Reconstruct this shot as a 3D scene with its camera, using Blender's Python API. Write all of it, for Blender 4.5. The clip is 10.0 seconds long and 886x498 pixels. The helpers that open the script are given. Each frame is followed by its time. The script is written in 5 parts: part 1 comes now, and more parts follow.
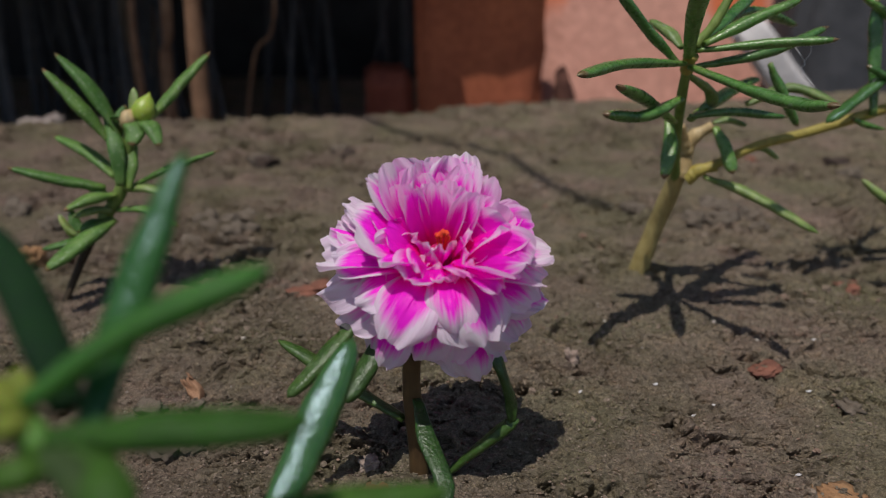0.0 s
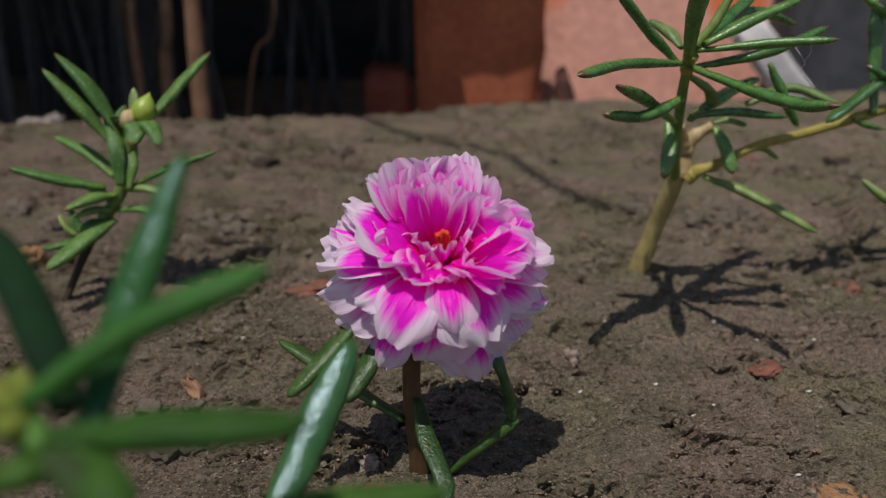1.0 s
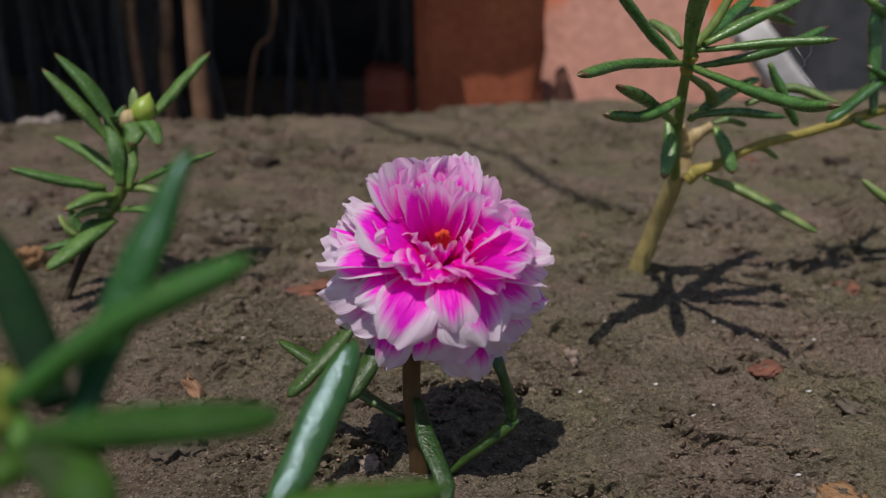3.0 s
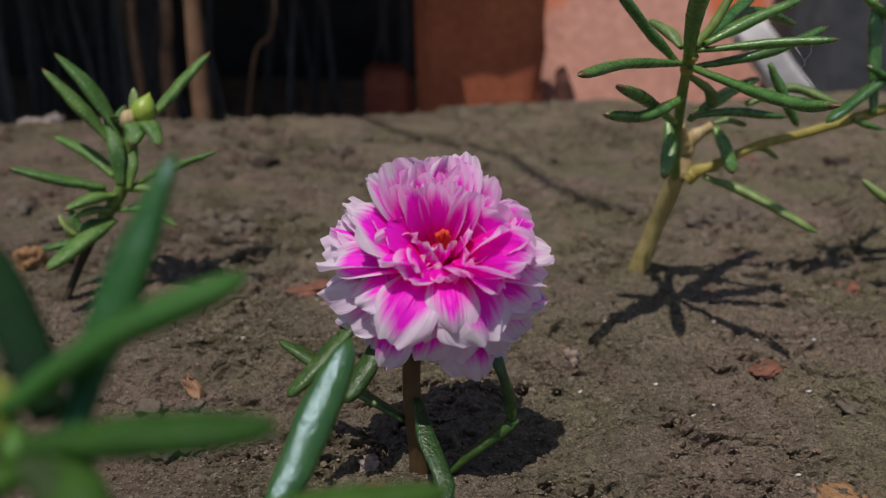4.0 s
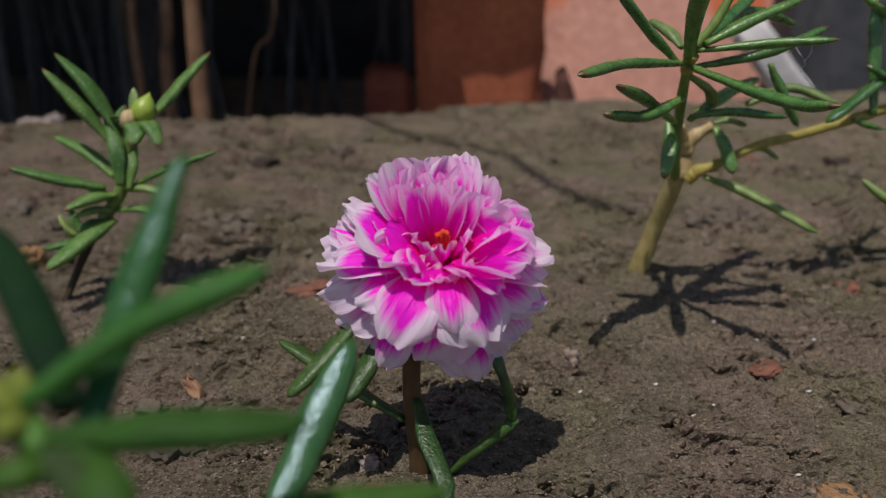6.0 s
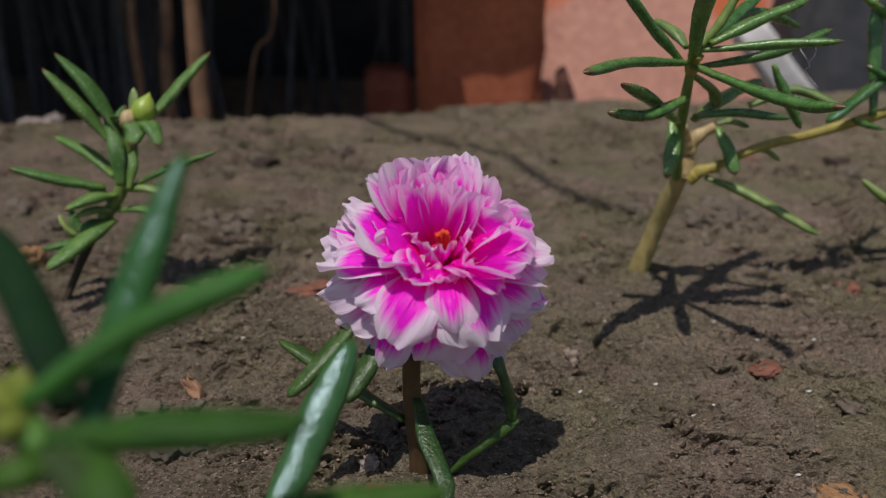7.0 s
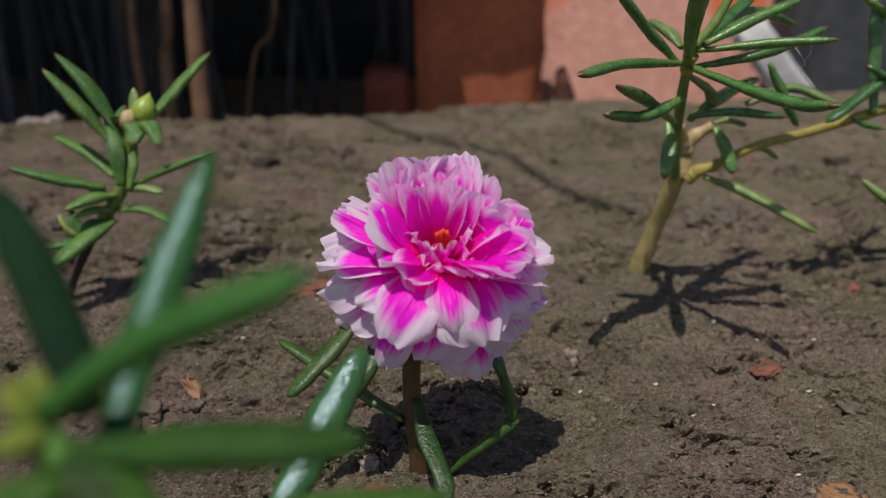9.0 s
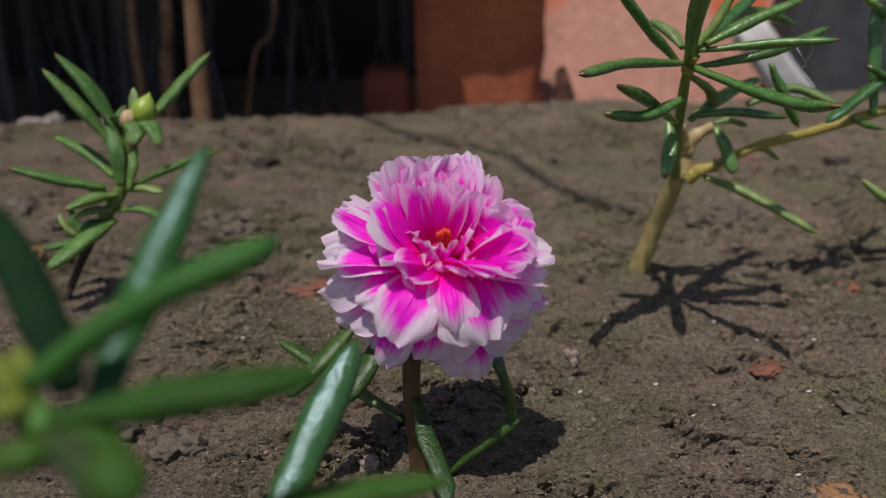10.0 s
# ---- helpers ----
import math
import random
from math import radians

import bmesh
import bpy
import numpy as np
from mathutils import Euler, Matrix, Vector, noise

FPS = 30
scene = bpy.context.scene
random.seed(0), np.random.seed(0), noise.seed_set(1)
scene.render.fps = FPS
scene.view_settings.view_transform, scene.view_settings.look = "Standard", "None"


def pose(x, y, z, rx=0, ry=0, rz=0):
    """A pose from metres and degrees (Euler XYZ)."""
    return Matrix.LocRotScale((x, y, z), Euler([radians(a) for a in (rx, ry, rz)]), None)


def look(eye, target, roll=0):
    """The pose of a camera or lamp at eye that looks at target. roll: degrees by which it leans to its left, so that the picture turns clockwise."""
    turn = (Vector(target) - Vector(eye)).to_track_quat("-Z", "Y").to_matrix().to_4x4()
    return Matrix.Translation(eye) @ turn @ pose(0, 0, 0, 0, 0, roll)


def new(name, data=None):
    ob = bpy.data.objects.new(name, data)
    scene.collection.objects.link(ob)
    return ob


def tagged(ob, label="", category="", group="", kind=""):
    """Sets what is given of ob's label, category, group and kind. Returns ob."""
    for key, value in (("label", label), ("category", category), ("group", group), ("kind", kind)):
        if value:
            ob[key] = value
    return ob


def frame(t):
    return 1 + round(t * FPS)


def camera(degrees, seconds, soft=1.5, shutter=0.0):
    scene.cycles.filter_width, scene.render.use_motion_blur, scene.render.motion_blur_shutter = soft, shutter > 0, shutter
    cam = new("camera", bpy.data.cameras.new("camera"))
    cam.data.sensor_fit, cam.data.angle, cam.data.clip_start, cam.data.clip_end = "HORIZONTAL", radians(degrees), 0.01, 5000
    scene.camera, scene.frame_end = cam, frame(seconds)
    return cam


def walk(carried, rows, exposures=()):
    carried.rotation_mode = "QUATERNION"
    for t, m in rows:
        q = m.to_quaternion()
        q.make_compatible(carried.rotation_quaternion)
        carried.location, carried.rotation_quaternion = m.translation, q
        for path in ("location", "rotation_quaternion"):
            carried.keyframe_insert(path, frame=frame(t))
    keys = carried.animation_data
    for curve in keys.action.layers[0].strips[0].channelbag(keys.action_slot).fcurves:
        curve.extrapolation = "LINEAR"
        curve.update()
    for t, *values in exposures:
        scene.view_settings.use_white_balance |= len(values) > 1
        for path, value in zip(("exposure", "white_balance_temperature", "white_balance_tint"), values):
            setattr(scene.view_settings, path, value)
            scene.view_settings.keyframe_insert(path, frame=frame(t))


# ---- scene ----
cam = camera(60, 10.0, soft=0.65)
cam.data.dof.use_dof = True
cam.data.dof.focus_distance = 0.160
cam.data.dof.aperture_fstop = 14.5
EYE = pose(0, 0, 0.098, 70, 0, 0)
walk(cam, [(0.0, EYE), (10.0, EYE)], exposures=[(0.0, 0.0), (8.8, 0.0), (9.0, 0.10), (9.6, 0.10), (10.0, 0.05)])

# ---- world and sun: high noon, sun behind the camera and to its left ----
TO_SUN = Vector((-0.155, -0.35, 1.0)).normalized()
world = bpy.data.worlds.new("sky")
scene.world = world
world.use_nodes = True
sky = world.node_tree.nodes.new("ShaderNodeTexSky")
sky.sky_type = "NISHITA"
sky.sun_disc = False
sky.sun_elevation = math.asin(TO_SUN.z)
sky.sun_rotation = math.atan2(TO_SUN.x, TO_SUN.y)
background = world.node_tree.nodes["Background"]
world.node_tree.links.new(sky.outputs[0], background.inputs[0])
background.inputs[1].default_value = 0.075
sun_data = bpy.data.lights.new("sun", "SUN")
sun_data.energy = 3.1
sun_data.angle = radians(0.53)
sun_data.color = (1.0, 0.955, 0.90)
sun = new("sun", sun_data)
sun.matrix_world = look(TO_SUN * 20, (0, 0, 0))


# ---- materials ----
def material(name, rough=0.6, spec=0.5):
    m = bpy.data.materials.new(name)
    m.use_nodes = True
    b = m.node_tree.nodes["Principled BSDF"]
    b.inputs["Roughness"].default_value = rough
    b.inputs["Specular IOR Level"].default_value = spec
    return m, m.node_tree.nodes, m.node_tree.links, b


def noise_node(nodes, links, scale, detail=4, coord="Object", stretch=None, rough=0.55):
    tc = nodes.new("ShaderNodeTexCoord")
    n = nodes.new("ShaderNodeTexNoise")
    n.inputs["Scale"].default_value = scale
    n.inputs["Detail"].default_value = detail
    n.inputs["Roughness"].default_value = rough
    if stretch:
        mp = nodes.new("ShaderNodeMapping")
        mp.inputs["Scale"].default_value = stretch
        links.new(tc.outputs[coord], mp.inputs[0])
        links.new(mp.outputs[0], n.inputs["Vector"])
    else:
        links.new(tc.outputs[coord], n.inputs["Vector"])
    return n.outputs["Fac"]


def ramp(nodes, links, source, stops):
    r = nodes.new("ShaderNodeValToRGB")
    el = r.color_ramp.elements
    while len(el) < len(stops):
        el.new(0.5)
    for e, (at, c) in zip(el, stops):
        e.position = at
        e.color = (*c, 1) if len(c) == 3 else c
    links.new(source, r.inputs[0])
    return r.outputs[0]


def mix(nodes, links, fac, a, b, mode="MIX"):
    n = nodes.new("ShaderNodeMix")
    n.data_type = "RGBA"
    n.blend_type = mode
    for sock, v in ((n.inputs[0], fac), (n.inputs[6], a), (n.inputs[7], b)):
        if isinstance(v, (int, float)):
            sock.default_value = v
        elif isinstance(v, tuple):
            sock.default_value = (*v, 1)
        else:
            links.new(v, sock)
    return n.outputs[2]


def maths(nodes, links, op, a, b=0.0, c=0.0):
    n = nodes.new("ShaderNodeMath")
    n.operation = op
    for sock, v in zip(n.inputs, (a, b, c)):
        if isinstance(v, (int, float)):
            sock.default_value = v
        else:
            links.new(v, sock)
    return n.outputs[0]


def bump(nodes, links, b, height, strength, distance):
    n = nodes.new("ShaderNodeBump")
    n.inputs["Strength"].default_value = strength
    n.inputs["Distance"].default_value = distance
    links.new(height, n.inputs["Height"])
    links.new(n.outputs[0], b.inputs["Normal"])


def soil_material():
    m, nodes, links, b = material("damp_garden_soil", 0.95, 0.15)
    large = ramp(nodes, links, noise_node(nodes, links, 16, 4), [(0.35, (0.188, 0.161, 0.114)), (0.5, (0.226, 0.189, 0.140)), (0.65, (0.256, 0.204, 0.160))])
    blot = ramp(nodes, links, noise_node(nodes, links, 75, 5, rough=0.65), [(0.36, (0.76, 0.74, 0.71)), (0.52, (1, 1, 1)), (0.66, (1.14, 1.09, 1.04))])
    fine = ramp(nodes, links, noise_node(nodes, links, 520, 6, rough=0.75), [(0.38, (0.70, 0.69, 0.67)), (0.5, (0.98, 0.98, 0.98)), (0.62, (1.25, 1.22, 1.17))])
    specks = ramp(nodes, links, noise_node(nodes, links, 1100, 2), [(0.71, (0, 0, 0)), (0.76, (1, 1, 1))])
    # broad noise that breaks up the sideways change of tone
    damp = nodes.new("ShaderNodeTexNoise")
    damp.inputs["Scale"].default_value = 5.5
    damp.inputs["Detail"].default_value = 2
    place = nodes.new("ShaderNodeTexCoord")
    split = nodes.new("ShaderNodeSeparateXYZ")
    links.new(place.outputs["Object"], damp.inputs["Vector"])
    links.new(place.outputs["Object"], split.inputs[0])
    # darker to the left around the bed's middle; further off this evens out
    away = nodes.new("ShaderNodeVectorMath")
    away.operation = "DISTANCE"
    away.inputs[1].default_value = (0.0, 0.22, 0.0)
    links.new(place.outputs["Object"], away.inputs[0])
    near = nodes.new("ShaderNodeMapRange")
    near.interpolation_type = "SMOOTHSTEP"
    near.inputs["From Min"].default_value = 0.22
    near.inputs["From Max"].default_value = 0.75
    near.inputs["To Min"].default_value = 2.6
    near.inputs["To Max"].default_value = 0.0
    links.new(away.outputs["Value"], near.inputs["Value"])
    dark_tone = maths(nodes, links, "MULTIPLY_ADD", split.outputs[0], near.outputs[0], damp.outputs["Fac"])
    dark_tone = ramp(nodes, links, dark_tone, [(0.12, (0.86, 0.84, 0.84)), (0.55, (0.97, 0.97, 0.96)), (0.8, (1.02, 1.03, 1.0))])
    large = mix(nodes, links, 1.0, large, dark_tone, "MULTIPLY")
    # olive and mauve casts in patches a few centimetres wide
    cast = ramp(nodes, links, noise_node(nodes, links, 24, 3), [(0.38, (1.02, 1.05, 0.96)), (0.5, (1.07, 1.04, 1.04)), (0.62, (1.14, 1.03, 1.12))])
    large = mix(nodes, links, 1.0, large, cast, "MULTIPLY")
    col = mix(nodes, links, 1.0, large, blot, "MULTIPLY")
    col = mix(nodes, links, 1.0, col, fine, "MULTIPLY")
    col = mix(nodes, links, specks, col, (0.34, 0.28, 0.20))
    links.new(col, b.inputs["Base Color"])
    grit = ramp(nodes, links, noise_node(nodes, links, 2300, 3, rough=0.8), [(0.38, (0.68, 0.68, 0.66)), (0.48, (0.95, 0.95, 0.94)), (0.56, (1.08, 1.08, 1.05)), (0.66, (1.5, 1.48, 1.38))])
    links.new(mix(nodes, links, 1.0, col, grit, "MULTIPLY"), b.inputs["Base Color"])
    h = noise_node(nodes, links, 900, 6, rough=0.75)
    # grains of about one and two millimetres
    for scale, weight in ((850, 0.55), (420, 0.6)):
        cells = nodes.new("ShaderNodeTexVoronoi")
        cells.inputs["Scale"].default_value = scale
        links.new(place.outputs["Object"], cells.inputs["Vector"])
        h = maths(nodes, links, "MULTIPLY_ADD", cells.outputs["Distance"], -weight, h)
    bump(nodes, links, b, h, 1.0, 0.0019)
    return m


def crumb_material():
    m, nodes, links, b = material("loose_soil_crumb", 0.95, 0.15)
    geo = nodes.new("ShaderNodeNewGeometry")
    tone = ramp(nodes, links, geo.outputs["Random Per Island"], [(0.0, (0.125, 0.102, 0.074)), (0.6, (0.185, 0.15, 0.113)), (0.93, (0.23, 0.178, 0.138)), (0.988, (0.25, 0.155, 0.115)), (0.998, (0.42, 0.38, 0.33))])
    fine = ramp(nodes, links, noise_node(nodes, links, 900, 5, rough=0.7), [(0.38, (0.6, 0.58, 0.56)), (0.6, (1.2, 1.18, 1.15))])
    links.new(mix(nodes, links, 1.0, tone, fine, "MULTIPLY"), b.inputs["Base Color"])
    bump(nodes, links, b, noise_node(nodes, links, 1500, 4), 0.8, 0.0005)
    return m


def leaf_material(name, dark, light, gloss=0.33, spec=0.55, dust=0.45, relief=0.22, glint_tint=(1, 1, 1), withered=False):
    m, nodes, links, b = material(name, gloss, spec)
    n = noise_node(nodes, links, 260, 4)
    col = ramp(nodes, links, n, [(0.3, dark), (0.7, light)])
    scuff = ramp(nodes, links, noise_node(nodes, links, 900, 3), [(0.58, (0, 0, 0)), (0.70, (1, 1, 1))])
    col = mix(nodes, links, maths(nodes, links, "MULTIPLY", scuff, dust), col, (0.36, 0.43, 0.30))
    # withered brown tip, paler foot
    if withered:
        along = nodes.new("ShaderNodeAttribute")
        along.attribute_name = "along"
        tip = ramp(nodes, links, maths(nodes, links, "MULTIPLY_ADD", n, 0.10, along.outputs["Fac"]), [(0.985, (0, 0, 0)), (1.0, (1, 1, 1))])
        col = mix(nodes, links, tip, col, (0.13, 0.085, 0.035))
        foot = ramp(nodes, links, along.outputs["Fac"], [(0.0, (0.45, 0.45, 0.45)), (0.22, (0, 0, 0))])
        col = mix(nodes, links, foot, col, (0.17, 0.24, 0.05))
    info = nodes.new("ShaderNodeObjectInfo")
    hsv = nodes.new("ShaderNodeHueSaturation")
    links.new(maths(nodes, links, "MULTIPLY_ADD", info.outputs["Random"], 0.5, 0.75), hsv.inputs["Value"])
    links.new(maths(nodes, links, "MULTIPLY_ADD", info.outputs["Random"], -0.03, 0.515), hsv.inputs["Hue"])
    links.new(col, hsv.inputs["Color"])
    links.new(hsv.outputs[0], b.inputs["Base Color"])
    r = ramp(nodes, links, noise_node(nodes, links, 500, 3), [(0.3, (gloss - 0.06,) * 3), (0.75, (gloss + 0.12,) * 3)])
    links.new(r, b.inputs["Roughness"])
    # highlight colour set by hand; the bluish tints stand in for reflected sky
    b.inputs["Specular Tint"].default_value = (*glint_tint, 1)
    b.inputs["Subsurface Weight"].default_value = 0.25
    b.inputs["Subsurface Radius"].default_value = (0.4, 1.0, 0.2)
    b.inputs["Subsurface Scale"].default_value = 0.001
    bump(nodes, links, b, noise_node(nodes, links, 1600, 3), relief, 0.0004)
    return m


def stem_material(name, a, c, rough=0.55):
    m, nodes, links, b = material(name, rough, 0.4)
    n = noise_node(nodes, links, 180, 5)
    col = ramp(nodes, links, n, [(0.3, a), (0.7, c)])
    streak = noise_node(nodes, links, 700, 3, stretch=(1, 1, 0.15))
    col = mix(nodes, links, 0.5, col, ramp(nodes, links, streak, [(0.3, (0.5, 0.5, 0.5)), (0.7, (1.1, 1.1, 1.1))]), "MULTIPLY")
    links.new(col, b.inputs["Base Color"])
    bump(nodes, links, b, streak, 0.4, 0.0005)
    return m


def petal_material(name, more, through_light, pale_a, pale_b):
    """White with magenta streaks from the base; more: how much further the magenta reaches."""
    m, nodes, links, b = material(name, 0.42, 0.32)
    uv = nodes.new("ShaderNodeUVMap")
    uv.uv_map = "uv"
    sep = nodes.new("ShaderNodeSeparateXYZ")
    links.new(uv.outputs[0], sep.inputs[0])
    tone_map = nodes.new("ShaderNodeUVMap")
    tone_map.uv_map = "tone"
    tone = nodes.new("ShaderNodeSeparateXYZ")
    links.new(tone_map.outputs[0], tone.inputs[0])
    info = nodes.new("ShaderNodeObjectInfo")
    rnd = info.outputs["Random"]
    comb = nodes.new("ShaderNodeCombineXYZ")
    links.new(maths(nodes, links, "MULTIPLY", sep.outputs[0], 4.2), comb.inputs[0])
    links.new(maths(nodes, links, "MULTIPLY", sep.outputs[1], 1.1), comb.inputs[1])
    links.new(maths(nodes, links, "MULTIPLY", rnd, 91.0), comb.inputs[2])
    streak = nodes.new("ShaderNodeTexNoise")
    streak.inputs["Scale"].default_value = 1.0
    streak.inputs["Detail"].default_value = 4
    links.new(comb.outputs[0], streak.inputs["Vector"])
    # distance from the midline, 0 to 1
    side = maths(nodes, links, "ABSOLUTE", maths(nodes, links, "MULTIPLY_ADD", sep.outputs[0], 2.0, -1.0))
    side2 = maths(nodes, links, "POWER", side, 1.6)
    reach = maths(nodes, links, "MULTIPLY_ADD", streak.outputs["Fac"], 0.66, 0.56 + more)
    reach = maths(nodes, links, "ADD", reach, maths(nodes, links, "MULTIPLY_ADD", rnd, 0.16, -0.12))
    reach = maths(nodes, links, "ADD", reach, tone.outputs[0])
    reach = maths(nodes, links, "SUBTRACT", reach, maths(nodes, links, "MULTIPLY", side2, maths(nodes, links, "MULTIPLY_ADD", tone.outputs[1], 1.2, 0.30)))
    k = maths(nodes, links, "SUBTRACT", reach, sep.outputs[1])
    comb3 = nodes.new("ShaderNodeCombineXYZ")
    links.new(maths(nodes, links, "MULTIPLY", sep.outputs[0], 22.0), comb3.inputs[0])
    links.new(maths(nodes, links, "MULTIPLY", sep.outputs[1], 1.6), comb3.inputs[1])
    links.new(maths(nodes, links, "MULTIPLY", rnd, 37.0), comb3.inputs[2])
    feather = nodes.new("ShaderNodeTexNoise")
    feather.inputs["Scale"].default_value = 1.0
    feather.inputs["Detail"].default_value = 3
    links.new(comb3.outputs[0], feather.inputs["Vector"])
    k = maths(nodes, links, "ADD", k, maths(nodes, links, "MULTIPLY_ADD", feather.outputs["Fac"], 0.50, -0.25))
    # every petal keeps a thin pale margin
    rim = maths(nodes, links, "ADD", maths(nodes, links, "MULTIPLY", maths(nodes, links, "POWER", side, 7.0), maths(nodes, links, "MULTIPLY", sep.outputs[1], 0.34)), maths(nodes, links, "MULTIPLY", maths(nodes, links, "POWER", sep.outputs[1], 8.0), 0.32))
    k = maths(nodes, links, "SUBTRACT", k, rim)
    k = maths(nodes, links, "MULTIPLY_ADD", k, 3.2, 0.58)
    fac = ramp(nodes, links, k, [(0.0, (0, 0, 0)), (1.0, (1, 1, 1))])
    pale = ramp(nodes, links, streak.outputs["Fac"], [(0.35, pale_a), (0.65, pale_b)])
    deep = ramp(nodes, links, sep.outputs[1], [(0.0, (0.75, 0.03, 0.10)), (0.22, (0.98, 0.004, 0.30)), (0.45, (1.0, 0.004, 0.68)), (1.0, (1.0, 0.02, 0.80))])
    col = mix(nodes, links, fac, pale, deep)
    links.new(col, b.inputs["Base Color"])
    vein = nodes.new("ShaderNodeTexNoise")
    vein.inputs["Scale"].default_value = 1.0
    vein.inputs["Detail"].default_value = 3
    comb2 = nodes.new("ShaderNodeCombineXYZ")
    links.new(maths(nodes, links, "MULTIPLY", sep.outputs[0], 34.0), comb2.inputs[0])
    links.new(maths(nodes, links, "MULTIPLY", sep.outputs[1], 2.0), comb2.inputs[1])
    links.new(rnd, comb2.inputs[2])
    links.new(comb2.outputs[0], vein.inputs["Vector"])
    bump(nodes, links, b, vein.outputs["Fac"], 0.8, 0.0004)
    tr = nodes.new("ShaderNodeBsdfTranslucent")
    links.new(col, tr.inputs["Color"])
    mx = nodes.new("ShaderNodeMixShader")
    mx.inputs[0].default_value = through_light
    links.new(b.outputs[0], mx.inputs[1])
    links.new(tr.outputs[0], mx.inputs[2])
    links.new(mx.outputs[0], nodes["Material Output"].inputs["Surface"])
    return m


def rough_material(name, a, c, scale, rough=0.9, relief=0.0015):
    m, nodes, links, b = material(name, rough, 0.25)
    n = noise_node(nodes, links, scale, 6)
    fine = noise_node(nodes, links, scale * 12, 4, rough=0.7)
    col = ramp(nodes, links, n, [(0.3, a), (0.7, c)])
    col = mix(nodes, links, 0.6, col, ramp(nodes, links, fine, [(0.25, (0.45, 0.42, 0.4)), (0.6, (1.1, 1.1, 1.1))]), "MULTIPLY")
    links.new(col, b.inputs["Base Color"])
    bump(nodes, links, b, fine, 0.6, relief)
    return m


SOIL = soil_material()
LEAF = leaf_material("fleshy_green_leaf", (0.044, 0.120, 0.021), (0.102, 0.220, 0.048), 0.27, 0.7, 0.28, 0.45, (1.0, 1.0, 0.92), True)
LEAF_DUSTY = leaf_material("dusty_green_leaf", (0.050, 0.118, 0.022), (0.098, 0.188, 0.044), 0.46, 0.28, 0.40, 0.5, withered=True)
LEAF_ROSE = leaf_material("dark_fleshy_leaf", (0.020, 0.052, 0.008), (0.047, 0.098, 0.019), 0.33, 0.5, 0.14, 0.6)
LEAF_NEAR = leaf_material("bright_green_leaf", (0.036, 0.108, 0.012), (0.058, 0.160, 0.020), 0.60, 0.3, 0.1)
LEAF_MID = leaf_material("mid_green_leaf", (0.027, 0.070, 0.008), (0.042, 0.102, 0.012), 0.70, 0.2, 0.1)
# darker copy of the leaf green: one near leaf's shade put into colour
LEAF_PAINTED_SHADE = leaf_material("shade_painted_leaf", (0.006, 0.022, 0.008), (0.010, 0.034, 0.010), 0.8, 0.12, 0.0)
LEAF_SHEEN = leaf_material("satin_green_leaf", (0.024, 0.082, 0.016), (0.044, 0.122, 0.026), 0.24, 0.27, 0.0, 0.3, (0.62, 0.84, 1.0))
LEAF_GLOSSY = leaf_material("glossy_green_leaf", (0.030, 0.086, 0.015), (0.052, 0.125, 0.024), 0.20, 0.8, 0.0, 0.45, (0.66, 0.86, 1.0))
LEAF_PALE = leaf_material("yellow_green_leaf", (0.085, 0.125, 0.016), (0.16, 0.19, 0.03), 0.7, 0.2, 0.1)
LEAF_DRY = leaf_material("fading_green_leaf", (0.10, 0.16, 0.03), (0.26, 0.33, 0.10), 0.45)
STEM_GREEN = stem_material("green_stem", (0.11, 0.19, 0.035), (0.22, 0.28, 0.07))
STEM_OLIVE = stem_material("olive_brown_stem", (0.022, 0.045, 0.009), (0.04, 0.072, 0.014), 0.85)
STEM_YELLOW = stem_material("straw_yellow_stem", (0.24, 0.19, 0.035), (0.42, 0.34, 0.08))
STEM_STRAW = stem_material("dry_straw_stem", (0.30, 0.225, 0.075), (0.50, 0.40, 0.17))
STEM_TAN = stem_material("pale_tan_stem", (0.40, 0.27, 0.12), (0.55, 0.42, 0.22))
STEM_BROWN = stem_material("red_brown_stem", (0.072, 0.040, 0.017), (0.135, 0.080, 0.030))
# dark enough that the budding plant's foot passes for the soil's shadow
STEM_DARK = stem_material("shadow_dark_stem", (0.030, 0.020, 0.012), (0.060, 0.042, 0.022), 0.8)
BUD = leaf_material("yellow_green_bud", (0.20, 0.30, 0.03), (0.34, 0.42, 0.06), 0.35)
FLOWER_BASE = stem_material("crimson_flower_base", (0.45, 0.006, 0.10), (0.62, 0.02, 0.20))
PETAL = petal_material("streaked_petal", 0.19, 0.38, (0.85, 0.77, 0.84), (0.84, 0.64, 0.80))
PETAL_INNER = petal_material("magenta_inner_petal", 0.25, 0.58, (0.95, 0.82, 0.94), (0.95, 0.58, 0.87))
STAMEN = rough_material("orange_stamen", (0.85, 0.05, 0.025), (0.9, 0.10, 0.04), 900, 0.6, 0.0003)
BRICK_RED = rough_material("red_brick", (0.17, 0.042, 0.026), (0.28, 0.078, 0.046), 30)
BRICK_ORANGE = rough_material("orange_brick", (0.30, 0.085, 0.044), (0.50, 0.150, 0.068), 12)
BRICK_PINK = rough_material("pale_pink_brick", (0.40, 0.190, 0.145), (0.49, 0.258, 0.198), 9)


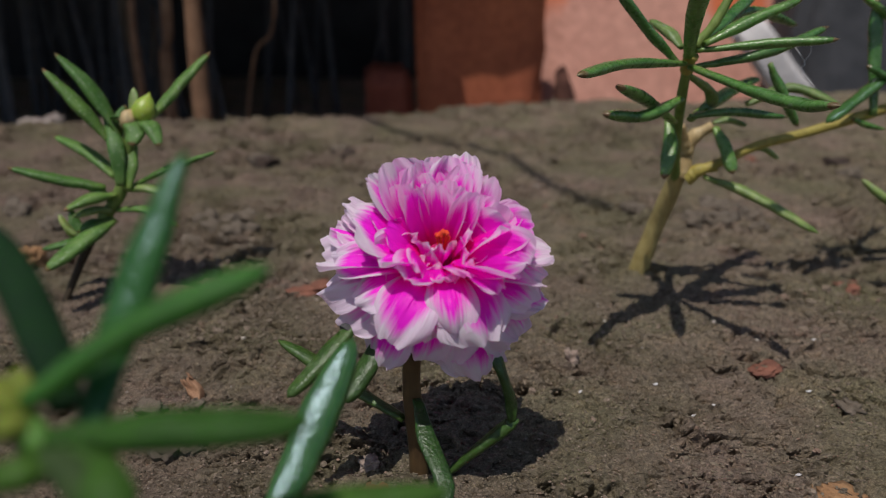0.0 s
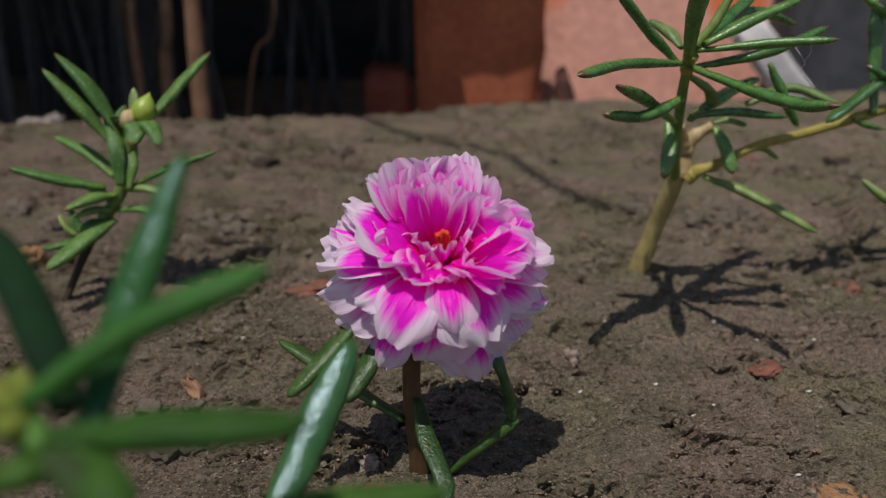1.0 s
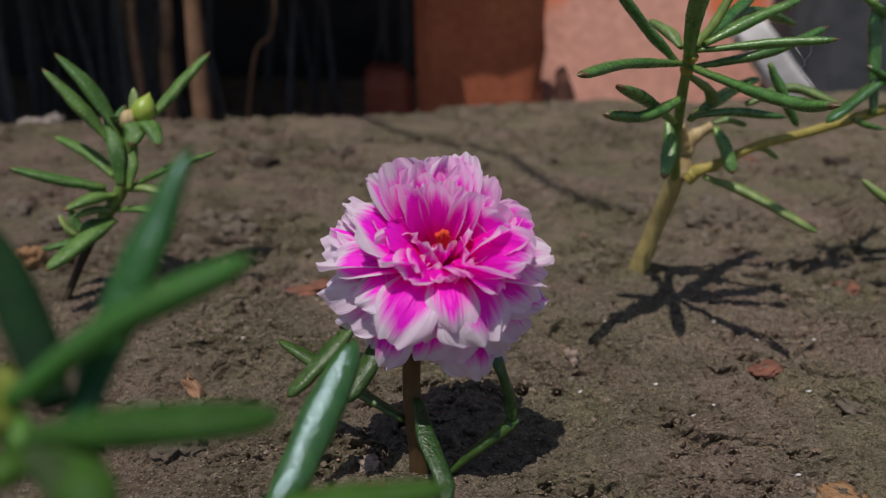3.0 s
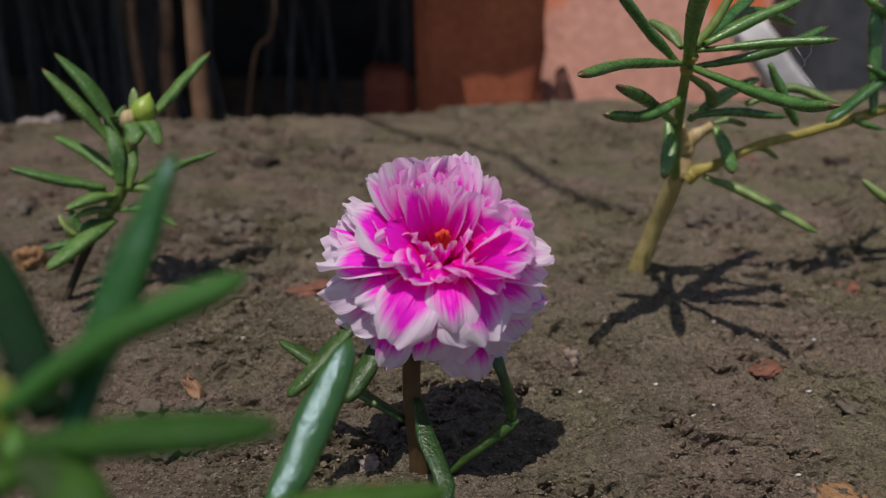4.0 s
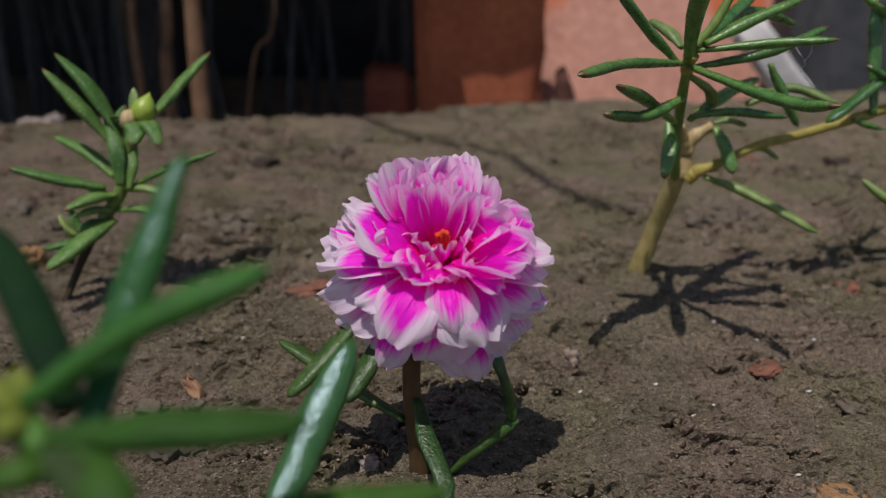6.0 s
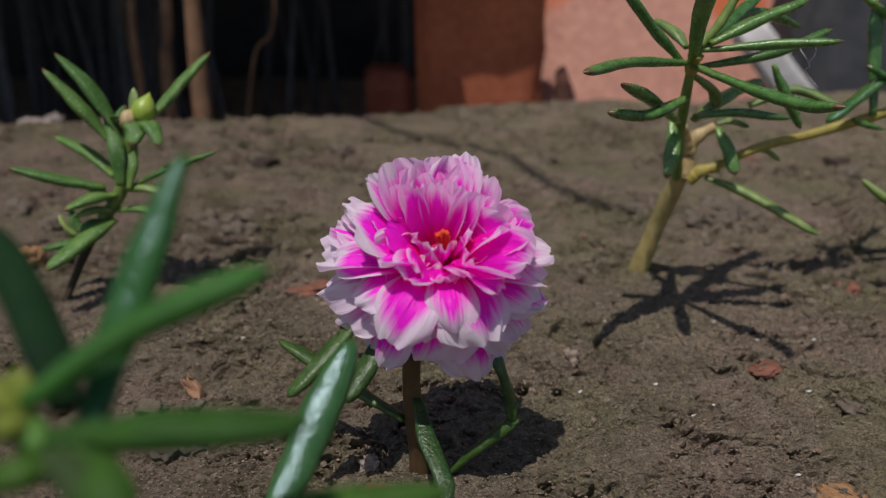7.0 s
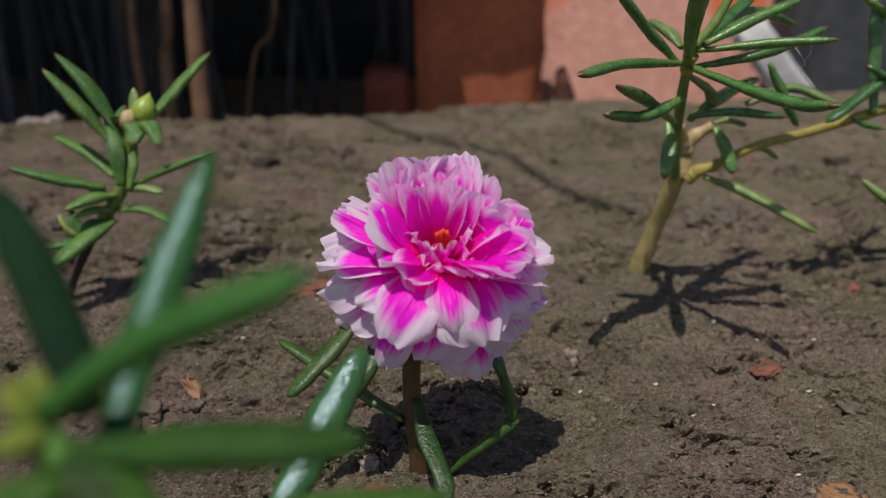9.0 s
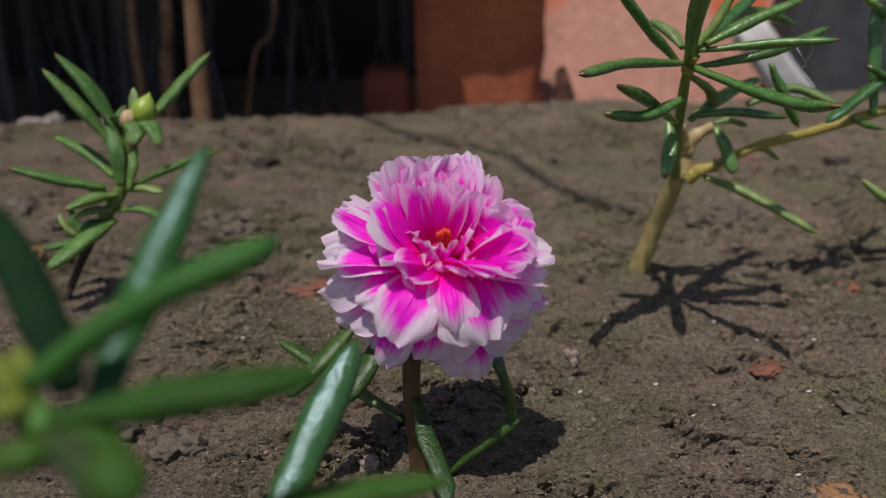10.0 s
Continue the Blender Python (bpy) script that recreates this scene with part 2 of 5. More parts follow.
def orange_patches(m, spots, colour):
    """Orange patches mixed into a slab's colour: centre and radius of each, in the slab's own space."""
    nodes, links = m.node_tree.nodes, m.node_tree.links
    b = nodes["Principled BSDF"]
    slab_colour = b.inputs["Base Color"].links[0].from_socket
    rough_edge = noise_node(nodes, links, 45, 4)
    for centre, radius in spots:
        tc = nodes.new("ShaderNodeTexCoord")
        d = nodes.new("ShaderNodeVectorMath")
        d.operation = "DISTANCE"
        d.inputs[1].default_value = centre
        links.new(tc.outputs["Object"], d.inputs[0])
        far = maths(nodes, links, "MULTIPLY_ADD", rough_edge, radius, d.outputs["Value"])
        mask = ramp(nodes, links, maths(nodes, links, "DIVIDE", far, 2 * radius), [(0.60, (1, 1, 1)), (0.82, (0, 0, 0))])
        slab_colour = mix(nodes, links, mask, slab_colour, colour)
    links.new(slab_colour, b.inputs["Base Color"])


# painted orange; the first patch stands in for a redder brick
orange_patches(BRICK_PINK, (((0.055, -0.05, -0.020), 0.036), ((-0.185, -0.05, 0.005), 0.045)), (0.46, 0.12, 0.05))
CHIP_RED = rough_material("brick_crumb", (0.15, 0.066, 0.045), (0.27, 0.112, 0.074), 160, 0.9, 0.0004)
CHIP_TAN = rough_material("tan_brick_crumb", (0.24, 0.125, 0.060), (0.38, 0.22, 0.11), 160, 0.9, 0.0004)
STONE_GREY = rough_material("grey_stone", (0.05, 0.052, 0.058), (0.10, 0.10, 0.108), 40)
STONE_PALE = rough_material("pale_pebble", (0.24, 0.175, 0.14), (0.36, 0.28, 0.23), 150, 0.85, 0.0004)
STONE_LIGHT = rough_material("light_grey_stone", (0.25, 0.20, 0.18), (0.35, 0.30, 0.27), 150, 0.85, 0.0004)
STONE_WHITE = rough_material("white_chip", (0.5, 0.47, 0.46), (0.7, 0.66, 0.65), 90, 0.8, 0.0004)
STONE_DARK = rough_material("dark_red_stone", (0.07, 0.03, 0.022), (0.12, 0.05, 0.035), 90, 0.85, 0.0006)
CLOD_DARK = rough_material("dark_soil_clod", (0.040, 0.027, 0.022), (0.078, 0.055, 0.044), 120, 0.95, 0.0006)
CLOD_MID = rough_material("damp_soil_clod", (0.105, 0.083, 0.064), (0.18, 0.145, 0.112), 120, 0.95, 0.0006)
CLOD = rough_material("soil_clod", (0.11, 0.088, 0.066), (0.19, 0.15, 0.115), 120, 0.95, 0.0006)
CRUMB = crumb_material()
DRY_LEAF = rough_material("dry_brown_leaf", (0.22, 0.115, 0.065), (0.42, 0.24, 0.14), 200, 0.7, 0.0003)
# dark base carries the stalks' deep shade; also the withered leaf end
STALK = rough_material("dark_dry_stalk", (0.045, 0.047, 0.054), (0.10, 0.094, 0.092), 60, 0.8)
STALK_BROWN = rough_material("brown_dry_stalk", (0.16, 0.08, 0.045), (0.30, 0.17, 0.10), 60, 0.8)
SHEET_DARK = rough_material("painted_shade_backing", (0.03, 0.031, 0.036), (0.055, 0.054, 0.06), 20, 0.9)
BOARD = rough_material("shade_board_wood", (0.16, 0.12, 0.09), (0.26, 0.2, 0.15), 20, 0.85)
THREAD = rough_material("grey_web_thread", (0.6, 0.6, 0.62), (0.75, 0.75, 0.78), 200, 0.5, 0.0001)


# ---- helpers for meshes ----
def mesh_object(name, verts, faces, mat, parent=None, at=(0, 0, 0), smooth=True, label=""):
    me = bpy.data.meshes.new(name)
    me.from_pydata([tuple(v) for v in verts], [], faces)
    me.materials.append(mat)
    if smooth:
        me.polygons.foreach_set("use_smooth", [True] * len(me.polygons))
    me.update()
    ob = new(name, me)
    ob.location = at
    if parent:
        ob.parent = parent
    if label:
        tagged(ob, label)
    return ob


def spline(points, count):
    pts = [Vector(q) for q in points]
    if len(pts) == 2:
        pts = [pts[0], (pts[0] + pts[1]) / 2, pts[1]]
    ext = [pts[0] * 2 - pts[1]] + pts + [pts[-1] * 2 - pts[-2]]
    out = []
    spans = len(pts) - 1
    for i in range(count):
        f = i / (count - 1) * spans
        k = min(int(f), spans - 1)
        u = f - k
        a, b, c, d = ext[k:k + 4]
        out.append(0.5 * (2 * b + (c - a) * u + (2 * a - 5 * b + 4 * c - d) * u * u + (3 * b - a - 3 * c + d) * u ** 3))
    return out


def sweep(points, radius, count=14, sides=10, flat=1.0, up=(0, 0, 1), groove=0.0):
    """Rings along a line; radius is a function of 0..1; flat is the thickness over the width."""
    line = spline(points, count)
    verts, faces = [], []
    up = Vector(up)
    for i, c in enumerate(line):
        t = (line[min(i + 1, count - 1)] - line[max(i - 1, 0)]).normalized()
        across = t.cross(up)
        if across.length < 0.15:
            across = t.cross(Vector((0, 1, 0)))
        across.normalize()
        lift = across.cross(t).normalized()
        r = radius(i / (count - 1))
        for k in range(sides):
            a = 2 * math.pi * k / sides
            dip = 1 - groove * max(0, math.sin(a)) ** 4
            verts.append(c + across * (r * math.cos(a)) + lift * (r * flat * math.sin(a) * dip))
    for i in range(count - 1):
        for k in range(sides):
            n = (k + 1) % sides
            faces.append((i * sides + k, i * sides + n, (i + 1) * sides + n, (i + 1) * sides + k))
    verts += [line[0], line[-1]]
    e = len(verts)
    for k in range(sides):
        n = (k + 1) % sides
        faces.append((e - 2, n, k))
        faces.append((e - 1, (count - 1) * sides + k, (count - 1) * sides + n))
    return verts, faces


def leaf_profile(width, blunt):
    def r(f):
        grow = min(1.0, 0.55 + f * 1.2)
        tip = math.sqrt(max(0.0, 1 - max(0.0, (f - blunt) / (1 - blunt)) ** (1.6 + 2 * blunt)))
        return width / 2 * max(0.05, grow * tip * (0.94 + 0.06 * math.sin(f * 9 + width * 9000)))
    return r


def leaf(thing, points, width, mat=None, flat=0.72, up=(0, 0, 1), label="", name="leaf", blunt=0.6):
    """A fleshy needle-shaped leaf from its base to its tip; points in the world."""
    origin = Vector(points[0])
    local = [Vector(q) - origin for q in points]
    v, f = sweep(local, leaf_profile(width * 1.1, blunt), 20, 12, flat, up, 0.25)
    seed = Vector((points[-1][0] * 900, points[-1][1] * 900, 0))
    v = [q + noise.noise_vector(q * 260 + seed) * (width * 0.045) for q in v]
    ob = mesh_object(name, v, f, mat or LEAF, thing, origin - thing.location, True, label)
    along = ob.data.attributes.new("along", "FLOAT", "POINT")
    along.data.foreach_set("value", [i // 12 / 19 for i in range(240)] + [0.0, 1.0])
    return ob


def stem(thing, points, r0, r1, mat, name="stem", label="", knots=0.08):
    origin = Vector(points[0])
    local = [Vector(q) - origin for q in points]
    v, f = sweep(local, lambda s: (r0 + (r1 - r0) * s) * (1 + 2.2 * knots * noise.noise(Vector((s * 7, r0 * 9000, 0.3)))), 28, 12)
    return mesh_object(name, v, f, mat, thing, origin - thing.location, True, label)


def plant(name, at, label, category, group=""):
    ob = new(name)
    ob.empty_display_size = 0.01
    ob.location = at
    return tagged(ob, label, category, group)


def value_noise(x, y, seed):
    """Smooth random heights from 0 to 1 on a unit lattice."""
    xi, yi = np.floor(x), np.floor(y)
    fx, fy = x - xi, y - yi
    fx, fy = fx * fx * (3 - 2 * fx), fy * fy * (3 - 2 * fy)

    def h(a, b):
        s = np.sin(a * 127.1 + b * 311.7 + seed * 74.7) * 43758.5453
        return s - np.floor(s)
    top = h(xi, yi) * (1 - fx) + h(xi + 1, yi) * fx
    low = h(xi, yi + 1) * (1 - fx) + h(xi + 1, yi + 1) * fx
    return top * (1 - fy) + low * fy


def step(v, a, b):
    f = np.clip((v - a) / (b - a), 0, 1)
    return f * f * (3 - 2 * f)


def rock(name, at, size, mat, seed, label="", category="", rough=0.25, turn=0.0, kind="", rings=12, sides=18):
    """An irregular chip or pebble that sits a little sunk in its support."""
    rnd = random.Random(seed)
    off = Vector((rnd.random() * 50, rnd.random() * 50, rnd.random() * 50))
    verts, faces = [], []
    for i in range(1, rings):
        th = math.pi * i / rings
        for k in range(sides):
            ph = 2 * math.pi * k / sides
            d = Vector((math.sin(th) * math.cos(ph), math.sin(th) * math.sin(ph), math.cos(th)))
            n = noise.noise(d * 1.6 + off) * rough * 1.5 + noise.noise(d * 4 + off) * rough * 0.9 + noise.noise(d * 9 + off) * rough * 0.6 + noise.noise(d * 19 + off) * rough * 0.35
            q = d * (1 + n)
            q = Vector([math.copysign(abs(c) ** 0.8, c) for c in q])
            verts.append(Vector((q.x * size[0] / 2, q.y * size[1] / 2, q.z * size[2] / 2)))
    top, low = len(verts), len(verts) + 1
    verts += [Vector((0, 0, size[2] / 2)), Vector((0, 0, -size[2] / 2))]
    for i in range(rings - 2):
        for k in range(sides):
            n = (k + 1) % sides
            faces.append((i * sides + k, (i + 1) * sides + k, (i + 1) * sides + n, i * sides + n))
    for k in range(sides):
        n = (k + 1) % sides
        faces.append((top, k, n))
        faces.append((low, (rings - 2) * sides + n, (rings - 2) * sides + k))
    ob = mesh_object(name, verts, faces, mat, None, (at[0], at[1], at[2]))
    ob.rotation_euler = (rnd.uniform(-0.2, 0.2), rnd.uniform(-0.2, 0.2), turn)
    return tagged(ob, label, category, kind=kind)


# ---- ground: one sheet, fine near the flower, dropping behind the bed's crest ----
def crest(x):
    return 0.548 + 0.12 * np.tanh(x * 2.2) + 0.012 * np.sin(x * 21) + 0.006 * np.sin(x * 57 + 1)


def crumb(x, y, size, seed):
    """Height of rounded grains of about that size: 0 in the joints, 1 on top."""
    u, v = x / size, y / size
    ui, vi = np.floor(u), np.floor(v)
    best = np.full(u.shape, 9.0)
    for du in (-1, 0, 1):
        for dv in (-1, 0, 1):
            a, b = ui + du, vi + dv
            h1 = np.sin(a * 127.1 + b * 311.7 + seed) * 43758.5453
            h2 = np.sin(a * 269.5 + b * 183.3 + seed * 1.7) * 24634.6345
            h3 = np.sin(a * 41.3 + b * 289.1 + seed * 0.6) * 13758.21
            r = 0.62 + 0.55 * (h3 - np.floor(h3))
            d = ((u - a - (h1 - np.floor(h1))) ** 2 + (v - b - (h2 - np.floor(h2))) ** 2) / r ** 2
            best = np.minimum(best, d)
    return np.sqrt(np.clip(1 - best, 0, 1))


def broken(x, y):
    """How broken up the soil is, 0 to 1."""
    return step(value_noise(x / 0.030 + 7, y / 0.036 + 3, 4) * 0.65 + value_noise(x / 0.012, y / 0.012, 14) * 0.35, 0.36, 0.58)


def soil_detail(x, y):
    """Crumbs, plates, pits and cracks: the part of the relief that is sheared towards the camera."""
    wx = x + (value_noise(x / 0.004, y / 0.004, 21) - 0.5) * 0.004
    wy = y + (value_noise(x / 0.004 + 9, y / 0.004, 22) - 0.5) * 0.004
    patch = broken(x, y)
    z = (crumb(wx, wy, 0.0070, 3.0) - 0.85) * 0.0040 * (0.05 + 0.95 * patch)
    z += (crumb(wx, wy, 0.0033, 5.0) - 0.85) * 0.0026 * (0.18 + 0.82 * patch)
    z += (crumb(x, y, 0.0015, 8.0) - 0.85) * 0.0015
    z += (crumb(wx, wy, 0.0023, 9.0) - 0.85) * 0.0012 * (1 - 0.6 * step(y, 0.2, 0.3))
    n = value_noise(wx / 0.0090, wy / 0.0065, 5) * 0.7 + value_noise(x / 0.0033, y / 0.0033, 6) * 0.3
    z += step(n, 0.50, 0.53) * 0.0009 * (0.2 + 0.8 * patch)
    z -= step(n, 0.66, 0.69) * 0.0022 * (0.3 + 0.7 * patch)
    line = np.abs(value_noise(wx / 0.0065 + 4, wy / 0.0050, 31) - 0.5)
    some = step(value_noise(x / 0.006, y / 0.006, 32), 0.50, 0.62)
    z -= (1 - step(line, 0.02, 0.07)) * some * 0.0030 * (0.28 + 0.72 * patch)
    # crumbled patches beside the plants
    lumps = crumb(wx + 0.5, wy, 0.0105, 11.0) * 0.7 + crumb(wx, wy, 0.0048, 12.0) * 0.3
    for cx, cy, r, a in ((-0.075, 0.165, 0.022, 0.0085), (-0.088, 0.290, 0.030, 0.0095), (-0.115, 0.230, 0.03, 0.006),
                         (-0.095, 0.301, 0.020, 0.008), (0.081, 0.316, 0.016, 0.007), (0.122, 0.312, 0.022, 0.007), (-0.059, 0.348, 0.012, 0.006), (0.011, 0.391, 0.020, 0.006), (-0.161, 0.445, 0.020, 0.007), (0.111, 0.258, 0.016, 0.006), (0.051, 0.276, 0.020, 0.006)):
        z += np.exp(-((x - cx) ** 2 + (y - cy) ** 2) / r ** 2) * (lumps - 0.8) * a
    z += (crumb(wx, wy, 0.0130, 41.0) - 0.85) * 0.0030 * patch * step(y, 0.24, 0.34)
    z *= 1 + 0.25 * step(y, 0.25, 0.45)
    return z * (1 - step(y, 0.5, 0.9)) * (1 - step(np.abs(x), 0.5, 0.9))


def soil_height(x, y, detail=None):
    z = (value_noise(x / 0.075, y / 0.075, 1) - 0.5) * 0.0022
    z += (value_noise(x / 0.026, y / 0.026, 2) - 0.5) * 0.0020
    z += (value_noise(x / 0.0105, y / 0.0105, 3) - 0.5) * 0.0013
    z += (value_noise(x / 0.0042, y / 0.0042, 7) - 0.5) * 0.0006
    z += soil_detail(x, y) if detail is None else detail
    past = y - crest(x)
    z += 0.0025 * np.exp(-(past / 0.04) ** 2) * value_noise(x / 0.02, y / 0.02, 9)
    z += 0.0035 * np.exp(-(past / 0.03) ** 2) * crumb(x, y, 0.016, 15.0)
    z -= 0.065 * step(past, 0.0, 0.07)
    far = step(np.abs(x), 0.8, 3.0) + step(y, 1.5, 4.0) + step(-y, 0.3, 2.0)
    return np.where(far > 0, z * np.clip(1 - far, 0, 1) - 0.065 * np.clip(far, 0, 1), z)


def build_ground():
    rows = np.concatenate(([-60, -20, -6, -2, -0.6, -0.2, 0.0, 0.05], np.geomspace(0.085, 0.62, 760), np.linspace(0.625, 0.8, 40), np.geomspace(0.83, 60, 22)))
    inner = np.linspace(-1, 1, 740)
    outer = np.array([1.15, 1.4, 1.9, 3.0, 6.0, 15.0, 50.0])
    cols = np.concatenate((-outer[::-1], inner, outer))
    span = np.clip(0.10 + 0.60 * rows, 0.10, 0.62)
    span = np.where(rows > 0.8, 0.6 + (rows - 0.8) * 0.4, span)
    x = cols[None, :] * span[:, None]
    y = np.repeat(rows[:, None], len(cols), 1)
    detail = soil_detail(x, y)
    z = soil_height(x, y, detail)
    # sheared to fit the camera's view: faces towards it overhang into shade
    y = y - 0.8 * detail
    nr, nc = x.shape
    co = np.stack((x, y, z), -1).reshape(-1, 3)
    i = (np.arange(nr - 1)[:, None] * nc + np.arange(nc - 1)[None, :]).ravel()
    quads = np.stack((i, i + 1, i + nc + 1, i + nc), -1)
    me = bpy.data.meshes.new("ground")
    me.vertices.add(len(co))
    me.vertices.foreach_set("co", co.ravel())
    me.loops.add(quads.size)
    me.loops.foreach_set("vertex_index", quads.ravel().astype(np.int32))
    me.polygons.add(len(quads))
    me.polygons.foreach_set("loop_start", np.arange(0, quads.size, 4, dtype=np.int32))
    me.update(calc_edges=True)
    me.polygons.foreach_set("use_smooth", np.ones(len(quads), dtype=bool))
    me.materials.append(SOIL)
    return tagged(new("ground", me), "damp grey-brown garden soil, crumbly and pitted", "ground", kind="structure")


def soil_z(x, y):
    return float(soil_height(np.array([x]), np.array([y]))[0])


build_ground()


# ---- behind the bed: bricks, stone, dry stalks ----
def block(name, x0, x1, y0, y1, z0, z1, mat, label, category, rough=0.004, turn=0.0, bevel=0.006):
    bm = bmesh.new()
    bmesh.ops.create_cube(bm, size=1)
    bmesh.ops.scale(bm, vec=(x1 - x0, y1 - y0, z1 - z0), verts=bm.verts)
    bmesh.ops.bevel(bm, geom=bm.edges[:], offset=bevel, segments=3, affect="EDGES")
    bmesh.ops.subdivide_edges(bm, edges=[e for e in bm.edges if e.calc_length() > 0.02], cuts=6, use_grid_fill=True)
    for v in bm.verts:
        n = noise.noise_vector(v.co * 30 + Vector((x0 * 9, y0 * 7, 3))) * rough
        v.co += n
    me = bpy.data.meshes.new(name)
    bm.to_mesh(me)
    bm.free()
    me.materials.append(mat)
    me.polygons.foreach_set("use_smooth", [True] * len(me.polygons))
    ob = new(name, me)
    ob.location = ((x0 + x1) / 2, (y0 + y1) / 2, (z0 + z1) / 2)
    ob.rotation_euler = (0, 0, radians(turn))
    return tagged(ob, label, category)


LOW = -0.068
block("brick", -0.022, 0.092, 0.69, 0.80, LOW, 0.17, BRICK_ORANGE, "upright orange-red clay brick, partly shaded", "brick", turn=-4)
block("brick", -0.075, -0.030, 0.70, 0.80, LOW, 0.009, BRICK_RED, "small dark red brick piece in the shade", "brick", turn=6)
slab = block("brick_block", 0.094, 0.46, 0.86, 0.96, -0.30, 0.40, BRICK_PINK, "large pale pink clay slab tilted back to catch more sun", "brick", turn=2)
# tilt chosen for brightness: the face turns up into the sun
slab.rotation_euler = (radians(-34), 0, radians(2))
slab.location.y += 0.06
block("stone_block", 0.338, 0.60, 0.74, 0.84, LOW, 0.25, STONE_GREY, "dark grey stone block with rough face", "stone", turn=-3, bevel=0.012)
chip = block("stone_slab", 0.320, 0.350, 0.716, 0.736, -0.120, 0.080, STONE_WHITE, "pale lilac-white stone slab leaning on the grey block", "stone", 0.003, bevel=0.003)
chip.rotation_euler = (0, radians(-40), 0)
rock("pebble", (0.110, 0.690, -0.028), (0.020, 0.03, 0.084), STONE_DARK, 21, "dark red upright stone beside the brick", "stone")
# unseen board and plank, with posts, added to shade the stalks and brick
block("shade_board", -1.3, -0.02, 0.552, 1.24, 0.235, 0.255, BOARD, "unseen board added to shade the dry stalks", "board", 0.002)
block("helper_post", -1.28, -1.23, 0.60, 0.66, LOW, 0.236, BOARD, "added post to carry the unseen board", "post", 0.002)
block("shade_plank", -0.08, 0.078, 0.600, 0.74, 0.258, 0.276, BOARD, "unseen short plank added to shade the brick's top", "board", 0.002)
block("helper_post", -0.40, -0.35, 0.98, 1.03, LOW, 0.236, BOARD, "added post to carry the unseen board", "post", 0.002)
# backdrop added behind the gap; its dark colour stands in for deep shade
block("shade_backdrop", -1.6, 1.6, 1.25, 1.37, LOW, 1.2, SHEET_DARK, "added dark backdrop that stands for deep shade", "wall", 0.004)["kind"] = "structure"


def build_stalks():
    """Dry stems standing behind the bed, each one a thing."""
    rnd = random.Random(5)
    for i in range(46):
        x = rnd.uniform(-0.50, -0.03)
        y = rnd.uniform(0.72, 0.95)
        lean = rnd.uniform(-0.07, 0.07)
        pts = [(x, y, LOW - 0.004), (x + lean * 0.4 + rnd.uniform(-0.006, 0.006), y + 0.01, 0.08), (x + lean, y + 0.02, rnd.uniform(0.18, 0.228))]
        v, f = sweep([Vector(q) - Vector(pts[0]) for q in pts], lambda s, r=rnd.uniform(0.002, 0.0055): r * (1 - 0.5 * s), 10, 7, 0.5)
        tagged(mesh_object("dry_stalk", v, f, STALK, None, pts[0]), "dry plant stalk with deep shade painted into its colour", "stalk", "dry stalks behind the bed")
    for x0, x1, y, r in ((-0.258, -0.262, 0.665, 0.0042), (-0.236, -0.231, 0.66, 0.0062), (-0.186, -0.150, 0.70, 0.0026)):
        pts = [(x0, y, LOW - 0.004), ((x0 + x1) / 2 - 0.0005, y + 0.004, 0.025), (x1 + 0.001, y + 0.006, 0.06), (x1 + 0.004, y + 0.02, 0.21)]
        v, f = sweep([Vector(q) - Vector(pts[0]) for q in pts], lambda s, r=r: r * (1 - 0.35 * s) * (1 + 0.05 * math.sin(s * 31 + r * 900) * math.sin(s * 12)), 34, 9, 0.7)
        tagged(mesh_object("dry_stalk", v, f, STALK_BROWN, None, pts[0]), "thick brown dry stalk at the edge of the shade", "stalk", "dry stalks behind the bed")


build_stalks()


def build_overhead_twig():
    """A tall dry stalk behind the crest; its unseen top is added to cast a thin shadow line on the bed."""
    pts = [(-0.165, 0.530, soil_z(-0.165, 0.530) - 0.01), (-0.1665, 0.531, 0.020), (-0.1655, 0.530, 0.065), (-0.163, 0.530, 0.20), (-0.185, 0.50, 0.45), (-0.21, 0.41, 0.66),
           (-0.1964, 0.2944, 0.75), (-0.1511, 0.2189, 0.775), (-0.1172, 0.1791, 0.79), (-0.0903, 0.1452, 0.80), (-0.0727, 0.0800, 0.81), (-0.0548, 0.0292, 0.82)]
    v, f = sweep([Vector(q) - Vector(pts[0]) for q in pts], lambda s: 0.0070 * (1 - 0.56 * min(1, s * 1.6)) * (1 + 0.06 * math.sin(s * 90) * math.sin(s * 41)), 90, 9)
    tagged(mesh_object("dry_branch", v, f, STALK_BROWN, None, pts[0]), "thick brown dry stalk, unseen top added to shade the bed", "branch")


build_overhead_twig()


